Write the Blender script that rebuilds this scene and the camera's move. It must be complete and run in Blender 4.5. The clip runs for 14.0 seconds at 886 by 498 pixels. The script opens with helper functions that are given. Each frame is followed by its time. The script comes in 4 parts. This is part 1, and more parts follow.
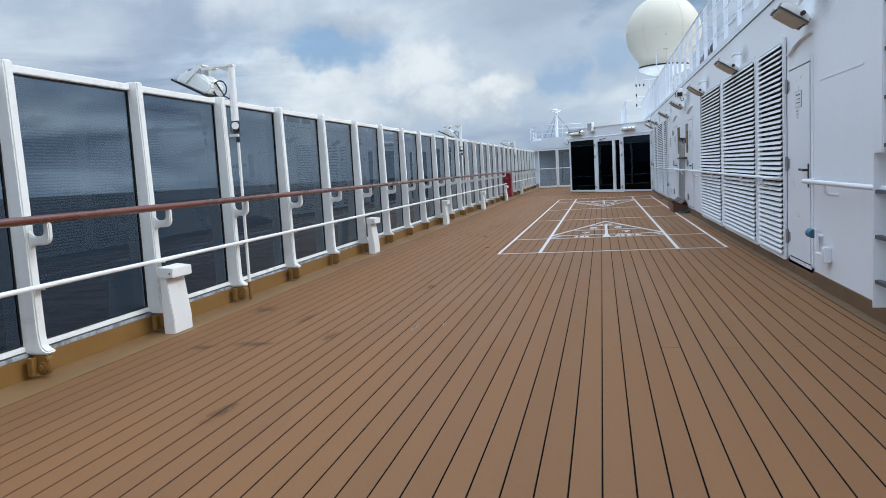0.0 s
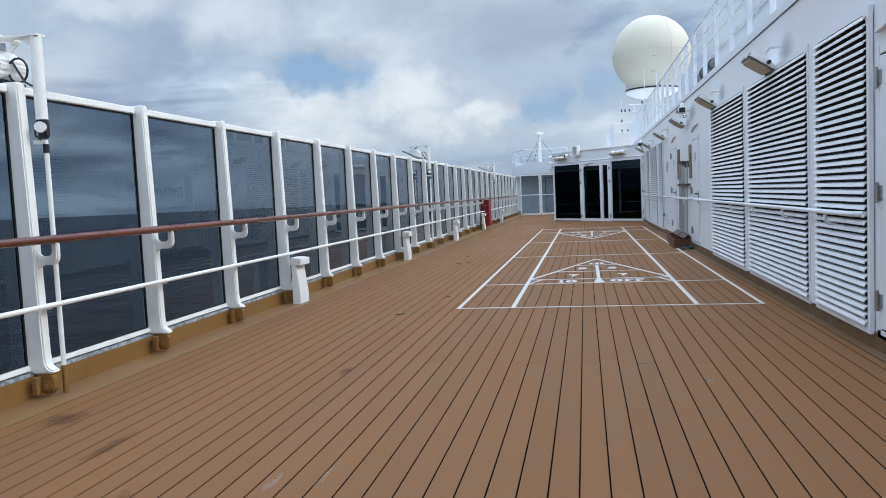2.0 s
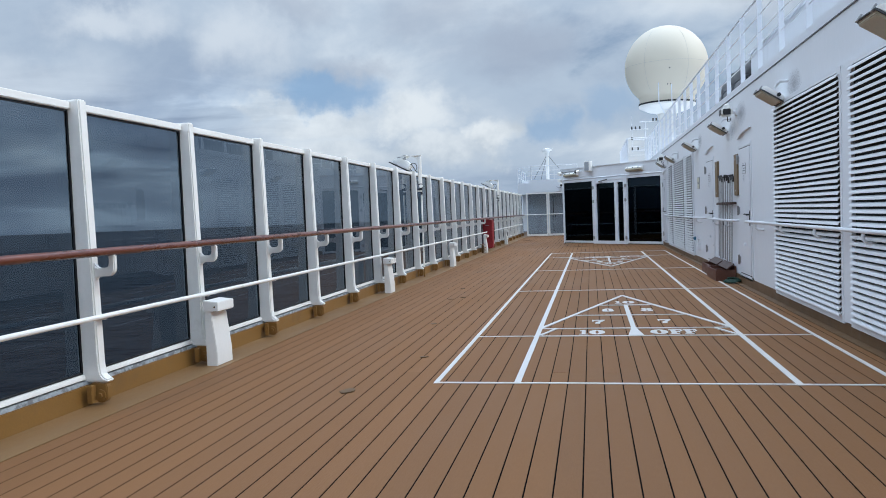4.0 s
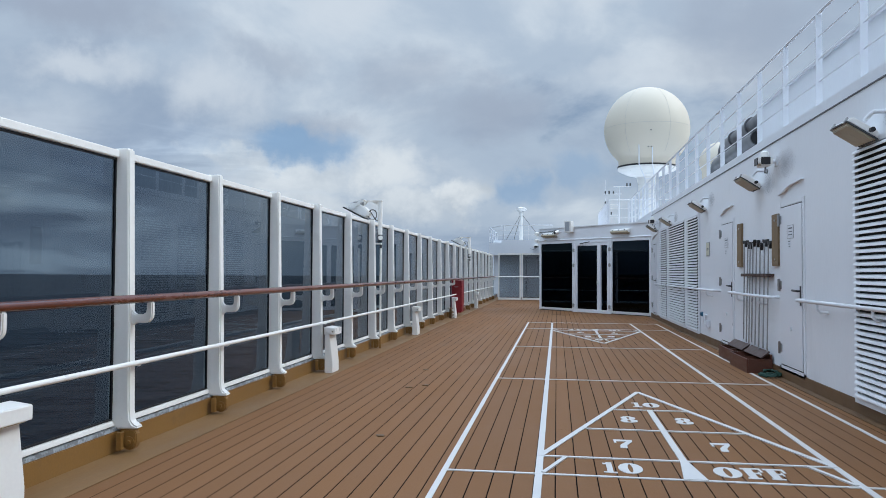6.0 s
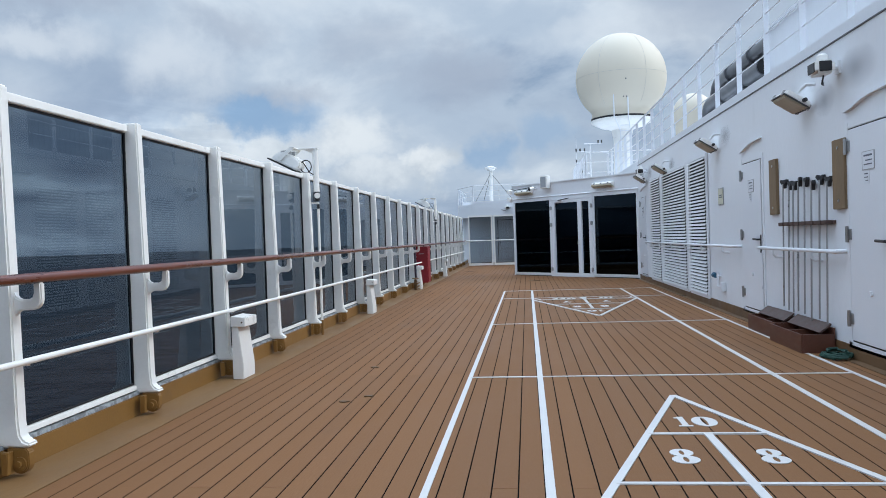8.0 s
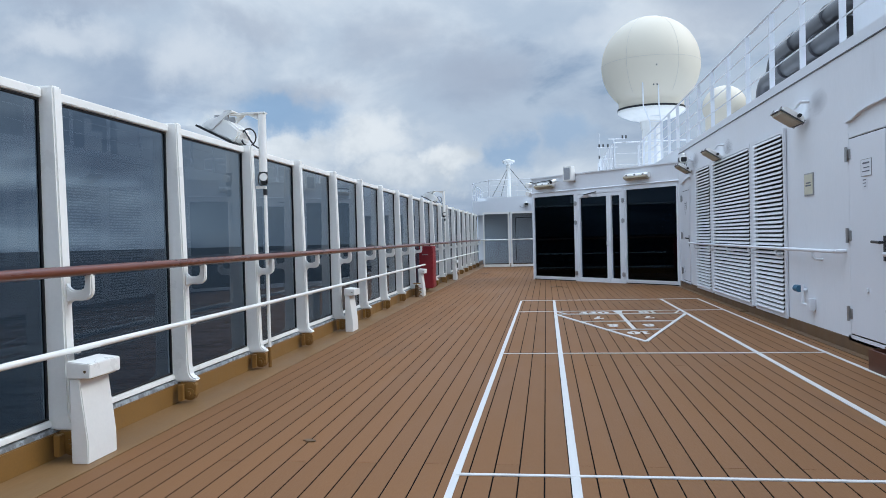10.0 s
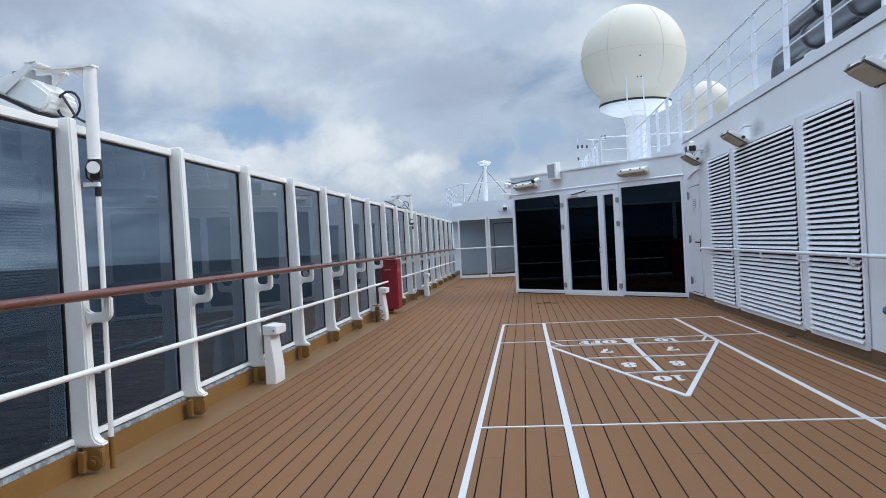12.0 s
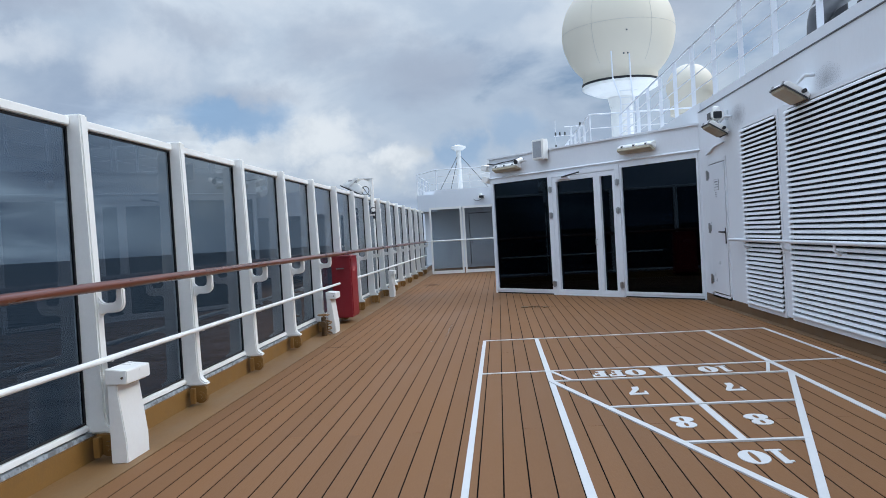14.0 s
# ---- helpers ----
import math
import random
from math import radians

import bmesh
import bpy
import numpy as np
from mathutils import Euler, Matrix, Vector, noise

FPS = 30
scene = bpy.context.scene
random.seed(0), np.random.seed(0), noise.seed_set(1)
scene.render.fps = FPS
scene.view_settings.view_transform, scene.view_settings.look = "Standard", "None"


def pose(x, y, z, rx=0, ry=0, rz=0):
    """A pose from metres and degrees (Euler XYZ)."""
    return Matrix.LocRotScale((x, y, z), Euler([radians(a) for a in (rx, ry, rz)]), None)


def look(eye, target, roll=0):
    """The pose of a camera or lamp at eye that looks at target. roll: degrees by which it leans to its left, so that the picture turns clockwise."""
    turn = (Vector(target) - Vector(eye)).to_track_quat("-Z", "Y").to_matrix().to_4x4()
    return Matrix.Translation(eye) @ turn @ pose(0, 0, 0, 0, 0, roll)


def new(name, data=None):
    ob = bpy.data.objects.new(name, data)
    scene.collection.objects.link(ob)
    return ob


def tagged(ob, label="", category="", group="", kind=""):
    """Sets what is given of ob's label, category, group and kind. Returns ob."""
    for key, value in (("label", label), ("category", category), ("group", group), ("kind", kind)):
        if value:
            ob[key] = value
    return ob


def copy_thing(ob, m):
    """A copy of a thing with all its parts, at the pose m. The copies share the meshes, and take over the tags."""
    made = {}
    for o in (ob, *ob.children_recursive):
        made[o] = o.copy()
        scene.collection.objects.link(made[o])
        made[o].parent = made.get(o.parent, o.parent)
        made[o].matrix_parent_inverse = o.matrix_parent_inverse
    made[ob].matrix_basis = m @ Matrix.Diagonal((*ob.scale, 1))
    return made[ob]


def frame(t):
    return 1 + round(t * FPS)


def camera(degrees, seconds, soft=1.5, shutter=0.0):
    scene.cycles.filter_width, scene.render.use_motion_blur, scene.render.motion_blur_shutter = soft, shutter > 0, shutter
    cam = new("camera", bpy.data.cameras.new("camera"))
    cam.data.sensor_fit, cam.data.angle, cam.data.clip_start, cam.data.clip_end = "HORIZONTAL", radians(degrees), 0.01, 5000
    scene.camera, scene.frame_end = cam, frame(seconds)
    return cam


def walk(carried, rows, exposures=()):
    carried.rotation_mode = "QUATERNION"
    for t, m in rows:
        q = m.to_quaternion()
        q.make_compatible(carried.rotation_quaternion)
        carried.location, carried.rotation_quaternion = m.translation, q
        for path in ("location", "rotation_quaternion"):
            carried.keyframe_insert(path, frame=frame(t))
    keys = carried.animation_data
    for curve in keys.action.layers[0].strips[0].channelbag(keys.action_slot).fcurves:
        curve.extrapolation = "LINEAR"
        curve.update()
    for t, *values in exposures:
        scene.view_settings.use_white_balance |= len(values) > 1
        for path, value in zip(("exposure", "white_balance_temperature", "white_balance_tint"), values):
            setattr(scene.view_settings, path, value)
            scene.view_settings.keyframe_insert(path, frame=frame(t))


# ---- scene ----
import itertools
cam = camera(60.6, 14.0, 0.85)
PATH = [
    (0, (0.725, -1.421, 1.278), (0.309, 0.525, 1.074), -3.1),
    (0.5, (0.698, -0.683, 1.285), (0.231, 1.251, 1.076), -3.1),
    (1, (0.667, 0.017, 1.268), (0.232, 1.961, 1.095), -3.3),
    (1.5, (0.684, 0.756, 1.278), (0.309, 2.715, 1.129), -3.1),
    (2, (0.62, 1.41, 1.277), (0.247, 3.37, 1.137), -2.6),
    (2.5, (0.57, 2.171, 1.27), (0.172, 4.126, 1.142), -2.2),
    (5, (0.202, 5.417, 1.27), (-0.143, 7.386, 1.2), -2.3),
    (5.5, (0.096, 6.1, 1.254), (-0.201, 8.077, 1.212), -1.6),
    (6, (-0.092, 6.903, 1.298), (-0.389, 8.88, 1.359), 0.3),
    (6.5, (-0.157, 7.576, 1.325), (-0.428, 9.554, 1.444), 1.4),
    (7, (-0.235, 8.272, 1.299), (-0.454, 10.26, 1.356), 0.2),
    (7.5, (-0.272, 8.901, 1.248), (-0.475, 10.89, 1.222), -1.6),
    (10, (-0.329, 12.341, 1.239), (-0.599, 14.323, 1.209), -1.4),
    (10.5, (-0.388, 13.002, 1.261), (-0.648, 14.985, 1.243), -2.0),
    (11, (-0.411, 13.728, 1.278), (-0.664, 15.712, 1.271), -2.4),
    (11.5, (-0.455, 14.352, 1.282), (-0.69, 16.339, 1.274), -2.9),
    (12, (-0.44, 15.048, 1.292), (-0.654, 17.037, 1.28), -2.9),
    (12.5, (-0.424, 15.619, 1.291), (-0.62, 17.609, 1.272), -2.6),
    (13, (-0.432, 16.333, 1.285), (-0.608, 18.325, 1.262), -2.6),
    (13.5, (-0.549, 17.043, 1.283), (-0.708, 19.037, 1.252), -3.0),
    (14, (-0.58, 17.783, 1.292), (-0.729, 19.777, 1.255), -3.3),
]
walk(cam, [(t, look(eye, target, roll)) for t, eye, target, roll in PATH], [(0, 0.20, 6200, 5.5), (2.5, 0.18, 6200, 5.8), (5, 0.12, 6150, 6), (5.7, 0.08, 6150, 6), (6.5, -0.06, 6150, 6), (7.4, 0.14, 6150, 6), (10, 0.12, 6150, 6.5), (14, 0.12, 6150, 7)])


# ---- world, sun, exposure ----
def world_sky():
    w = bpy.data.worlds.new("sky")
    scene.world = w
    w.use_nodes = True
    nt = w.node_tree
    nt.nodes.clear()
    N, K = nt.nodes.new, nt.links.new
    out, bg = N("ShaderNodeOutputWorld"), N("ShaderNodeBackground")
    sky = N("ShaderNodeTexSky")
    sky.sky_type, sky.sun_disc = "NISHITA", False
    sky.sun_elevation, sky.sun_rotation = radians(38), radians(81)
    sky.air_density, sky.dust_density = 1.0, 1.5
    co = N("ShaderNodeTexCoord")
    # directions are flattened on to a cloud layer, so that clouds grow smaller towards the horizon
    sep = N("ShaderNodeSeparateXYZ")
    K(co.outputs["Generated"], sep.inputs[0])
    up = N("ShaderNodeMath"); up.operation = "MAXIMUM"; up.inputs[1].default_value = 0.0
    K(sep.outputs["Z"], up.inputs[0])
    lift = N("ShaderNodeMath"); lift.operation = "ADD"; lift.inputs[1].default_value = 0.4
    K(up.outputs[0], lift.inputs[0])
    comb = N("ShaderNodeCombineXYZ")
    for i, ax in enumerate("XY"):
        d = N("ShaderNodeMath"); d.operation = "DIVIDE"
        K(sep.outputs[ax], d.inputs[0]); K(lift.outputs[0], d.inputs[1]); K(d.outputs[0], comb.inputs[i])
    def fbm(scale, detail, rough, off, dist=0.0):
        m = N("ShaderNodeMapping"); m.inputs["Location"].default_value = off
        K(comb.outputs[0], m.inputs[0])
        n = N("ShaderNodeTexNoise")
        n.inputs["Scale"].default_value, n.inputs["Detail"].default_value = scale, detail
        n.inputs["Roughness"].default_value, n.inputs["Distortion"].default_value = rough, dist
        K(m.outputs[0], n.inputs["Vector"])
        return n.outputs["Fac"]
    def ramp(src, stops):
        r = N("ShaderNodeValToRGB")
        r.color_ramp.interpolation = "EASE"
        els = r.color_ramp.elements
        while len(els) < len(stops):
            els.new(0.5)
        for e, (p, c) in zip(els, stops):
            e.position, e.color = p, (*c, 1) if len(c) == 3 else (c[0], c[0], c[0], 1)
        K(src, r.inputs[0])
        return r.outputs[0]
    def mix(fac, a, b):
        m = N("ShaderNodeMix"); m.data_type = "RGBA"
        K(fac, m.inputs["Factor"]); K(a, m.inputs["A"]); K(b, m.inputs["B"])
        return m.outputs["Result"]
    gain = N("ShaderNodeMix"); gain.data_type = "RGBA"; gain.blend_type = "MULTIPLY"
    gain.inputs["Factor"].default_value = 1.0
    K(sky.outputs[0], gain.inputs["A"]); gain.inputs["B"].default_value = (0.75, 0.82, 0.95, 1)
    shade = ramp(fbm(2.1, 10, 0.55, SKY_A, 0.3), [(0.30, (3.6, 4.4, 5.8)), (0.50, (5.1, 5.9, 7.1)), (0.72, (7.6, 8.1, 8.8))])
    cover = ramp(fbm(1.3, 8, 0.56, SKY_B, 0.25), [(0.33, (0.08,)), (0.45, (1.0,))])
    # cloud heaps, an open blue patch and darker cloud banks, each a soft shape in azimuth and height with ragged edges
    az = N("ShaderNodeMath"); az.operation = "ARCTAN2"
    K(sep.outputs["X"], az.inputs[0]); K(sep.outputs["Y"], az.inputs[1])
    flat = N("ShaderNodeCombineXYZ")
    K(az.outputs[0], flat.inputs[0]); K(sep.outputs["Z"], flat.inputs[1])
    def curl(scale, amount, off):
        m = N("ShaderNodeMapping"); m.inputs["Location"].default_value = off
        K(flat.outputs[0], m.inputs[0])
        n = N("ShaderNodeTexNoise")
        n.inputs["Scale"].default_value, n.inputs["Detail"].default_value, n.inputs["Roughness"].default_value = scale, 8, 0.6
        K(m.outputs[0], n.inputs["Vector"])
        w = N("ShaderNodeVectorMath"); w.operation = "MULTIPLY_ADD"
        w.inputs[1].default_value, w.inputs[2].default_value = (amount, amount * 0.7, 0), (-amount / 2, -amount * 0.35, 0)
        K(n.outputs["Color"], w.inputs[0])
        a = N("ShaderNodeVectorMath"); a.operation = "ADD"
        K(flat.outputs[0], a.inputs[0]); K(w.outputs[0], a.inputs[1])
        return a.outputs[0], n.outputs["Fac"]
    ragged, grain = curl(10.0, 0.17, SKY_C)
    def blobs(rows, soft):
        """The strongest of several ellipses of (azimuth, height, half width, half height, strength)."""
        total = None
        for a, z, ra, rz, k in rows:
            d = N("ShaderNodeVectorMath"); d.operation = "SUBTRACT"; d.inputs[1].default_value = (a, z, 0)
            q = N("ShaderNodeVectorMath"); q.operation = "DIVIDE"; q.inputs[1].default_value = (ra, rz, 1)
            ln = N("ShaderNodeVectorMath"); ln.operation = "LENGTH"
            K(ragged, d.inputs[0]); K(d.outputs[0], q.inputs[0]); K(q.outputs[0], ln.inputs[0])
            g = N("ShaderNodeMapRange"); g.interpolation_type = "SMOOTHSTEP"
            for n, v in enumerate((1.0, 1.0 - soft, 0.0, k)):
                g.inputs[n + 1].default_value = v
            K(ln.outputs["Value"], g.inputs[0])
            if total is None:
                total = g.outputs[0]
            else:
                mx = N("ShaderNodeMath"); mx.operation = "MAXIMUM"
                K(total, mx.inputs[0]); K(g.outputs[0], mx.inputs[1])
                total = mx.outputs[0]
        return total
    def toward(col, fac, tone):
        m = N("ShaderNodeMix"); m.data_type = "RGBA"
        K(fac, m.inputs["Factor"]); K(col, m.inputs["A"])
        if isinstance(tone, tuple):
            m.inputs["B"].default_value = (*tone, 1)
        else:
            K(tone, m.inputs["B"])
        return m.outputs["Result"]
    body = mix(cover, gain.outputs["Result"], shade)
    body = toward(body, blobs(BANKS, 0.9), (4.1, 4.6, 5.7))
    body = toward(body, blobs(OPENING, 0.75), (2.7, 4.3, 6.6))
    lumpy = ramp(grain, [(0.34, (5.9, 6.4, 7.1)), (0.6, (8.8, 9.0, 9.3))])
    body = toward(body, blobs(VEILS, 0.85), (7.4, 7.8, 8.5))
    body = toward(body, blobs(HEAPS, 0.6), lumpy)
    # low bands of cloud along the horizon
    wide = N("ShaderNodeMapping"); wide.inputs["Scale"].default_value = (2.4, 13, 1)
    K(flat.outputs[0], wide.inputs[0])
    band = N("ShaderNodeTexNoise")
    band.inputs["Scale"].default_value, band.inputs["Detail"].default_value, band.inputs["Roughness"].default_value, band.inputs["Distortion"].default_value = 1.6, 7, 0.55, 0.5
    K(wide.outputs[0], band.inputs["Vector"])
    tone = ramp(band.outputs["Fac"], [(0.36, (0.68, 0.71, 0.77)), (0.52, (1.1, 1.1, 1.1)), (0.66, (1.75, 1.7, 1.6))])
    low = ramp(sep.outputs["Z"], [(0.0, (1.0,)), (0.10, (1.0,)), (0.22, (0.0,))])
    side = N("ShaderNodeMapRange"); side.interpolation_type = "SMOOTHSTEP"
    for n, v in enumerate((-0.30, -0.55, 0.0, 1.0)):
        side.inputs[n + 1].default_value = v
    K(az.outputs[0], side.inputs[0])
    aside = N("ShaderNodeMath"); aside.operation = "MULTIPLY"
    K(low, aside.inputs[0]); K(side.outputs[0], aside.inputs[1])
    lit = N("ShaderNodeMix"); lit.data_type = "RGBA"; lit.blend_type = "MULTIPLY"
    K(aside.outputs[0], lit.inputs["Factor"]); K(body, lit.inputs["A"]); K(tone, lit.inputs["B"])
    # an overcast sky is several times brighter overhead than near the horizon
    rise = ramp(sep.outputs["Z"], [(0.0, (0.82, 0.82, 0.82)), (0.42, (0.88, 0.88, 0.88)), (0.62, (2.0, 2.05, 2.15)), (1.0, (3.5, 3.5, 3.6))])
    over = N("ShaderNodeMix"); over.data_type = "RGBA"; over.blend_type = "MULTIPLY"
    over.inputs["Factor"].default_value = 1.0
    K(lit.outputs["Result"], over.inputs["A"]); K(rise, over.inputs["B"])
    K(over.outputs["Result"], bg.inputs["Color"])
    bg.inputs["Strength"].default_value = 0.1
    K(bg.outputs[0], out.inputs[0])


SKY_A, SKY_B, SKY_C = (3.1, 1.7, 0.4), (5.2, 8.8, 2.0), (0.35, 0.2, 3.0)
OPENING = ((-0.335, 0.168, 0.105, 0.030, 0.8), (-0.055, 0.105, 0.06, 0.035, 0.6), (0.03, 0.12, 0.06, 0.035, 0.45))
HEAPS = ((-0.425, 0.150, 0.07, 0.018, 0.6), (-0.35, 0.130, 0.11, 0.022, 0.6), (-0.217, 0.132, 0.085, 0.036, 0.85), (-0.128, 0.092, 0.05, 0.034, 1.0), (-0.20, 0.085, 0.11, 0.035, 0.75), (-0.34, 0.09, 0.13, 0.03, 0.55))
VEILS = ((-0.29, 0.337, 0.08, 0.05, 0.7), (-0.60, 0.235, 0.10, 0.035, 0.8), (-0.444, 0.22, 0.09, 0.06, 0.8), (0.027, 0.356, 0.12, 0.04, 0.6), (0.087, 0.249, 0.10, 0.03, 0.5), (-0.70, 0.17, 0.2, 0.05, 0.5))
BANKS = ((-0.60, 0.30, 0.18, 0.05, 0.9), (-0.376, 0.272, 0.09, 0.04, 0.55), (-0.08, 0.215, 0.14, 0.06, 0.75), (0.24, 0.28, 0.16, 0.09, 0.7), (-0.20, 0.25, 0.10, 0.05, 0.5), (-0.3, 0.19, 0.08, 0.03, 0.6))
world_sky()
sun = new("sun", bpy.data.lights.new("sun", "SUN"))
sun.data.energy, sun.data.angle, sun.data.color = 1.35, radians(25), (1.0, 0.97, 0.92)
sun.matrix_world = look((25.0, 4.0, 20), (0, 0, 0))


# ---- materials ----
def material(name, base, rough=0.5, metal=0.0, var=0.12, scale=6.0, bump=0.05, fine=60.0, dirt=None, dirt_at=(0.55, 0.75), dirt_scale=1.5,
             rand=0.0, stretch=(1, 1, 1), spec=0.5, coat=0.0):
    """A painted or natural surface: a base colour that varies at two scales, stains, fine relief and uneven gloss."""
    m = bpy.data.materials.new(name)
    m.use_nodes = True
    nt = m.node_tree
    N, K = nt.nodes.new, nt.links.new
    p = nt.nodes["Principled BSDF"]
    geo = N("ShaderNodeNewGeometry")
    mp = N("ShaderNodeMapping"); mp.inputs["Scale"].default_value = stretch
    K(geo.outputs["Position"], mp.inputs[0])
    def tex(s, d=5, r=0.6):
        n = N("ShaderNodeTexNoise")
        n.inputs["Scale"].default_value, n.inputs["Detail"].default_value, n.inputs["Roughness"].default_value = s, d, r
        K(mp.outputs[0], n.inputs["Vector"])
        return n.outputs["Fac"]
    def rng(src, a, b, lo, hi):
        r = N("ShaderNodeMapRange")
        for i, v in enumerate((a, b, lo, hi)):
            r.inputs[i + 1].default_value = v
        K(src, r.inputs[0])
        return r.outputs[0]
    def mul(a, b):
        x = N("ShaderNodeMath"); x.operation = "MULTIPLY"
        K(a, x.inputs[0]); K(b, x.inputs[1])
        return x.outputs[0]
    coarse, small = tex(scale), tex(fine, 3)
    val = mul(rng(coarse, 0.25, 0.75, 1 - var, 1 + var), rng(small, 0.25, 0.75, 1 - var * 0.5, 1 + var * 0.5))
    if rand:
        info = N("ShaderNodeObjectInfo")
        val = mul(val, rng(info.outputs["Random"], 0, 1, 1 - rand, 1 + rand))
        val = mul(val, rng(geo.outputs["Random Per Island"], 0, 1, 1 - rand, 1 + rand))
    hsv = N("ShaderNodeHueSaturation")
    hsv.inputs["Color"].default_value = (*base, 1)
    K(val, hsv.inputs["Value"])
    col = hsv.outputs[0]
    if dirt:
        mx = N("ShaderNodeMix"); mx.data_type = "RGBA"
        K(rng(tex(dirt_scale, 8, 0.65), dirt_at[0], dirt_at[1], 0, 0.8), mx.inputs["Factor"])
        K(col, mx.inputs["A"]); mx.inputs["B"].default_value = (*dirt, 1)
        col = mx.outputs["Result"]
    K(col, p.inputs["Base Color"])
    K(rng(coarse, 0.3, 0.7, max(0.02, rough - 0.1), min(1, rough + 0.1)), p.inputs["Roughness"])
    p.inputs["Metallic"].default_value, p.inputs["Specular IOR Level"].default_value = metal, spec
    p.inputs["Coat Weight"].default_value = coat
    if bump:
        b = N("ShaderNodeBump"); b.inputs["Strength"].default_value, b.inputs["Distance"].default_value = bump, 0.004
        K(small, b.inputs["Height"]); K(b.outputs[0], p.inputs["Normal"])
    return m


def glass(name, tint, gain=0.9, least=0.045, sheen=(1, 1, 1)):
    """A flat pane: light passes straight through it, tinted, and the angle of view drives its gloss."""
    m = bpy.data.materials.new(name)
    m.use_nodes = True
    nt = m.node_tree
    nt.nodes.clear()
    N, K = nt.nodes.new, nt.links.new
    out, mx, tr, gl, lw = (N(k) for k in ("ShaderNodeOutputMaterial", "ShaderNodeMixShader", "ShaderNodeBsdfTransparent", "ShaderNodeBsdfGlossy", "ShaderNodeLayerWeight"))
    tr.inputs[0].default_value = (*tint, 1)
    gl.inputs["Roughness"].default_value, gl.inputs["Color"].default_value = 0.0, (*sheen, 1)
    lw.inputs["Blend"].default_value = 0.5
    pw, sc = N("ShaderNodeMath"), N("ShaderNodeMath")
    pw.operation, sc.operation = "POWER", "MULTIPLY_ADD"
    pw.inputs[1].default_value, sc.inputs[1].default_value, sc.inputs[2].default_value = 5.0, gain, least
    K(lw.outputs["Facing"], pw.inputs[0]); K(pw.outputs[0], sc.inputs[0]); K(sc.outputs[0], mx.inputs[0])
    K(tr.outputs[0], mx.inputs[1]); K(gl.outputs[0], mx.inputs[2]); K(mx.outputs[0], out.inputs[0])
    return m


def sea_material():
    m = bpy.data.materials.new("sea_water")
    m.use_nodes = True
    nt = m.node_tree
    N, K = nt.nodes.new, nt.links.new
    p = nt.nodes["Principled BSDF"]
    p.inputs["Base Color"].default_value = (0.004, 0.013, 0.022, 1)
    p.inputs["Roughness"].default_value = 0.35
    p.inputs["Specular IOR Level"].default_value = 0.13
    geo = N("ShaderNodeNewGeometry")
    n = N("ShaderNodeTexNoise")
    n.inputs["Scale"].default_value, n.inputs["Detail"].default_value = 0.06, 8
    K(geo.outputs["Position"], n.inputs["Vector"])
    b = N("ShaderNodeBump"); b.inputs["Strength"].default_value, b.inputs["Distance"].default_value = 1.0, 6.0
    K(n.outputs["Fac"], b.inputs["Height"]); K(b.outputs[0], p.inputs["Normal"])
    return m


WHITE = material("white_marine_paint", (0.775, 0.795, 0.82), 0.38, var=0.035, scale=1.2, bump=0.12, fine=35, dirt=(0.62, 0.63, 0.64), dirt_at=(0.6, 0.85), dirt_scale=0.9, stretch=(1, 1, 0.35))
POSTW = material("white_post_paint", (0.875, 0.865, 0.82), 0.35, var=0.04, scale=3, bump=0.1, fine=45, dirt=(0.6, 0.56, 0.5), dirt_at=(0.64, 0.9), dirt_scale=3)
DOORW = material("door_paint", (0.76, 0.78, 0.81), 0.35, var=0.03, scale=1.5, bump=0.06)
SLATW = material("louvre_paint", (0.80, 0.81, 0.82), 0.4, var=0.04, scale=4, bump=0.06, rand=0.02)
# near-black that stands in for the shade between louvre slats
DARK = material("slat_gap_shade", (0.03, 0.032, 0.035), 0.8, var=0.2)
PLANK = material("composite_teak", (0.201, 0.097, 0.0405), 0.66, var=0.07, scale=1.1, bump=0.35, fine=90, rand=0.045, stretch=(1, 0.22, 1),
                 dirt=(0.115, 0.07, 0.042), dirt_at=(0.6, 0.85), dirt_scale=0.8, spec=0.14)
CAULK = material("black_caulking", (0.006, 0.0055, 0.005), 0.95, var=0.2, bump=0.1, spec=0.03)
TAN = material("ochre_deck_paint", (0.25, 0.13, 0.034), 0.42, var=0.12, scale=3, bump=0.15, dirt=(0.16, 0.09, 0.04), dirt_at=(0.55, 0.8), dirt_scale=2.5)
KERBW = material("brown_deck_paint", (0.145, 0.08, 0.034), 0.55, var=0.12, scale=3, bump=0.15, dirt=(0.11, 0.065, 0.035), dirt_at=(0.5, 0.75), dirt_scale=2.0)
LINE = material("white_line_paint", (0.60, 0.58, 0.55), 0.55, var=0.05, scale=5, bump=0.12, dirt=(0.4, 0.33, 0.28), dirt_at=(0.66, 0.9), dirt_scale=6)
WOOD = material("varnished_handrail", (0.125, 0.034, 0.017), 0.3, var=0.3, scale=9, bump=0.06, stretch=(1, 0.12, 1), coat=0.35)
GREY = material("weathered_ledge", (0.33, 0.36, 0.38), 0.6, var=0.35, scale=14, bump=0.3, dirt=(0.13, 0.13, 0.13), dirt_at=(0.47, 0.56), dirt_scale=16)
GRILLE = material("grey_speaker_grille", (0.36, 0.38, 0.40), 0.6, var=0.1, scale=30, bump=0.2)
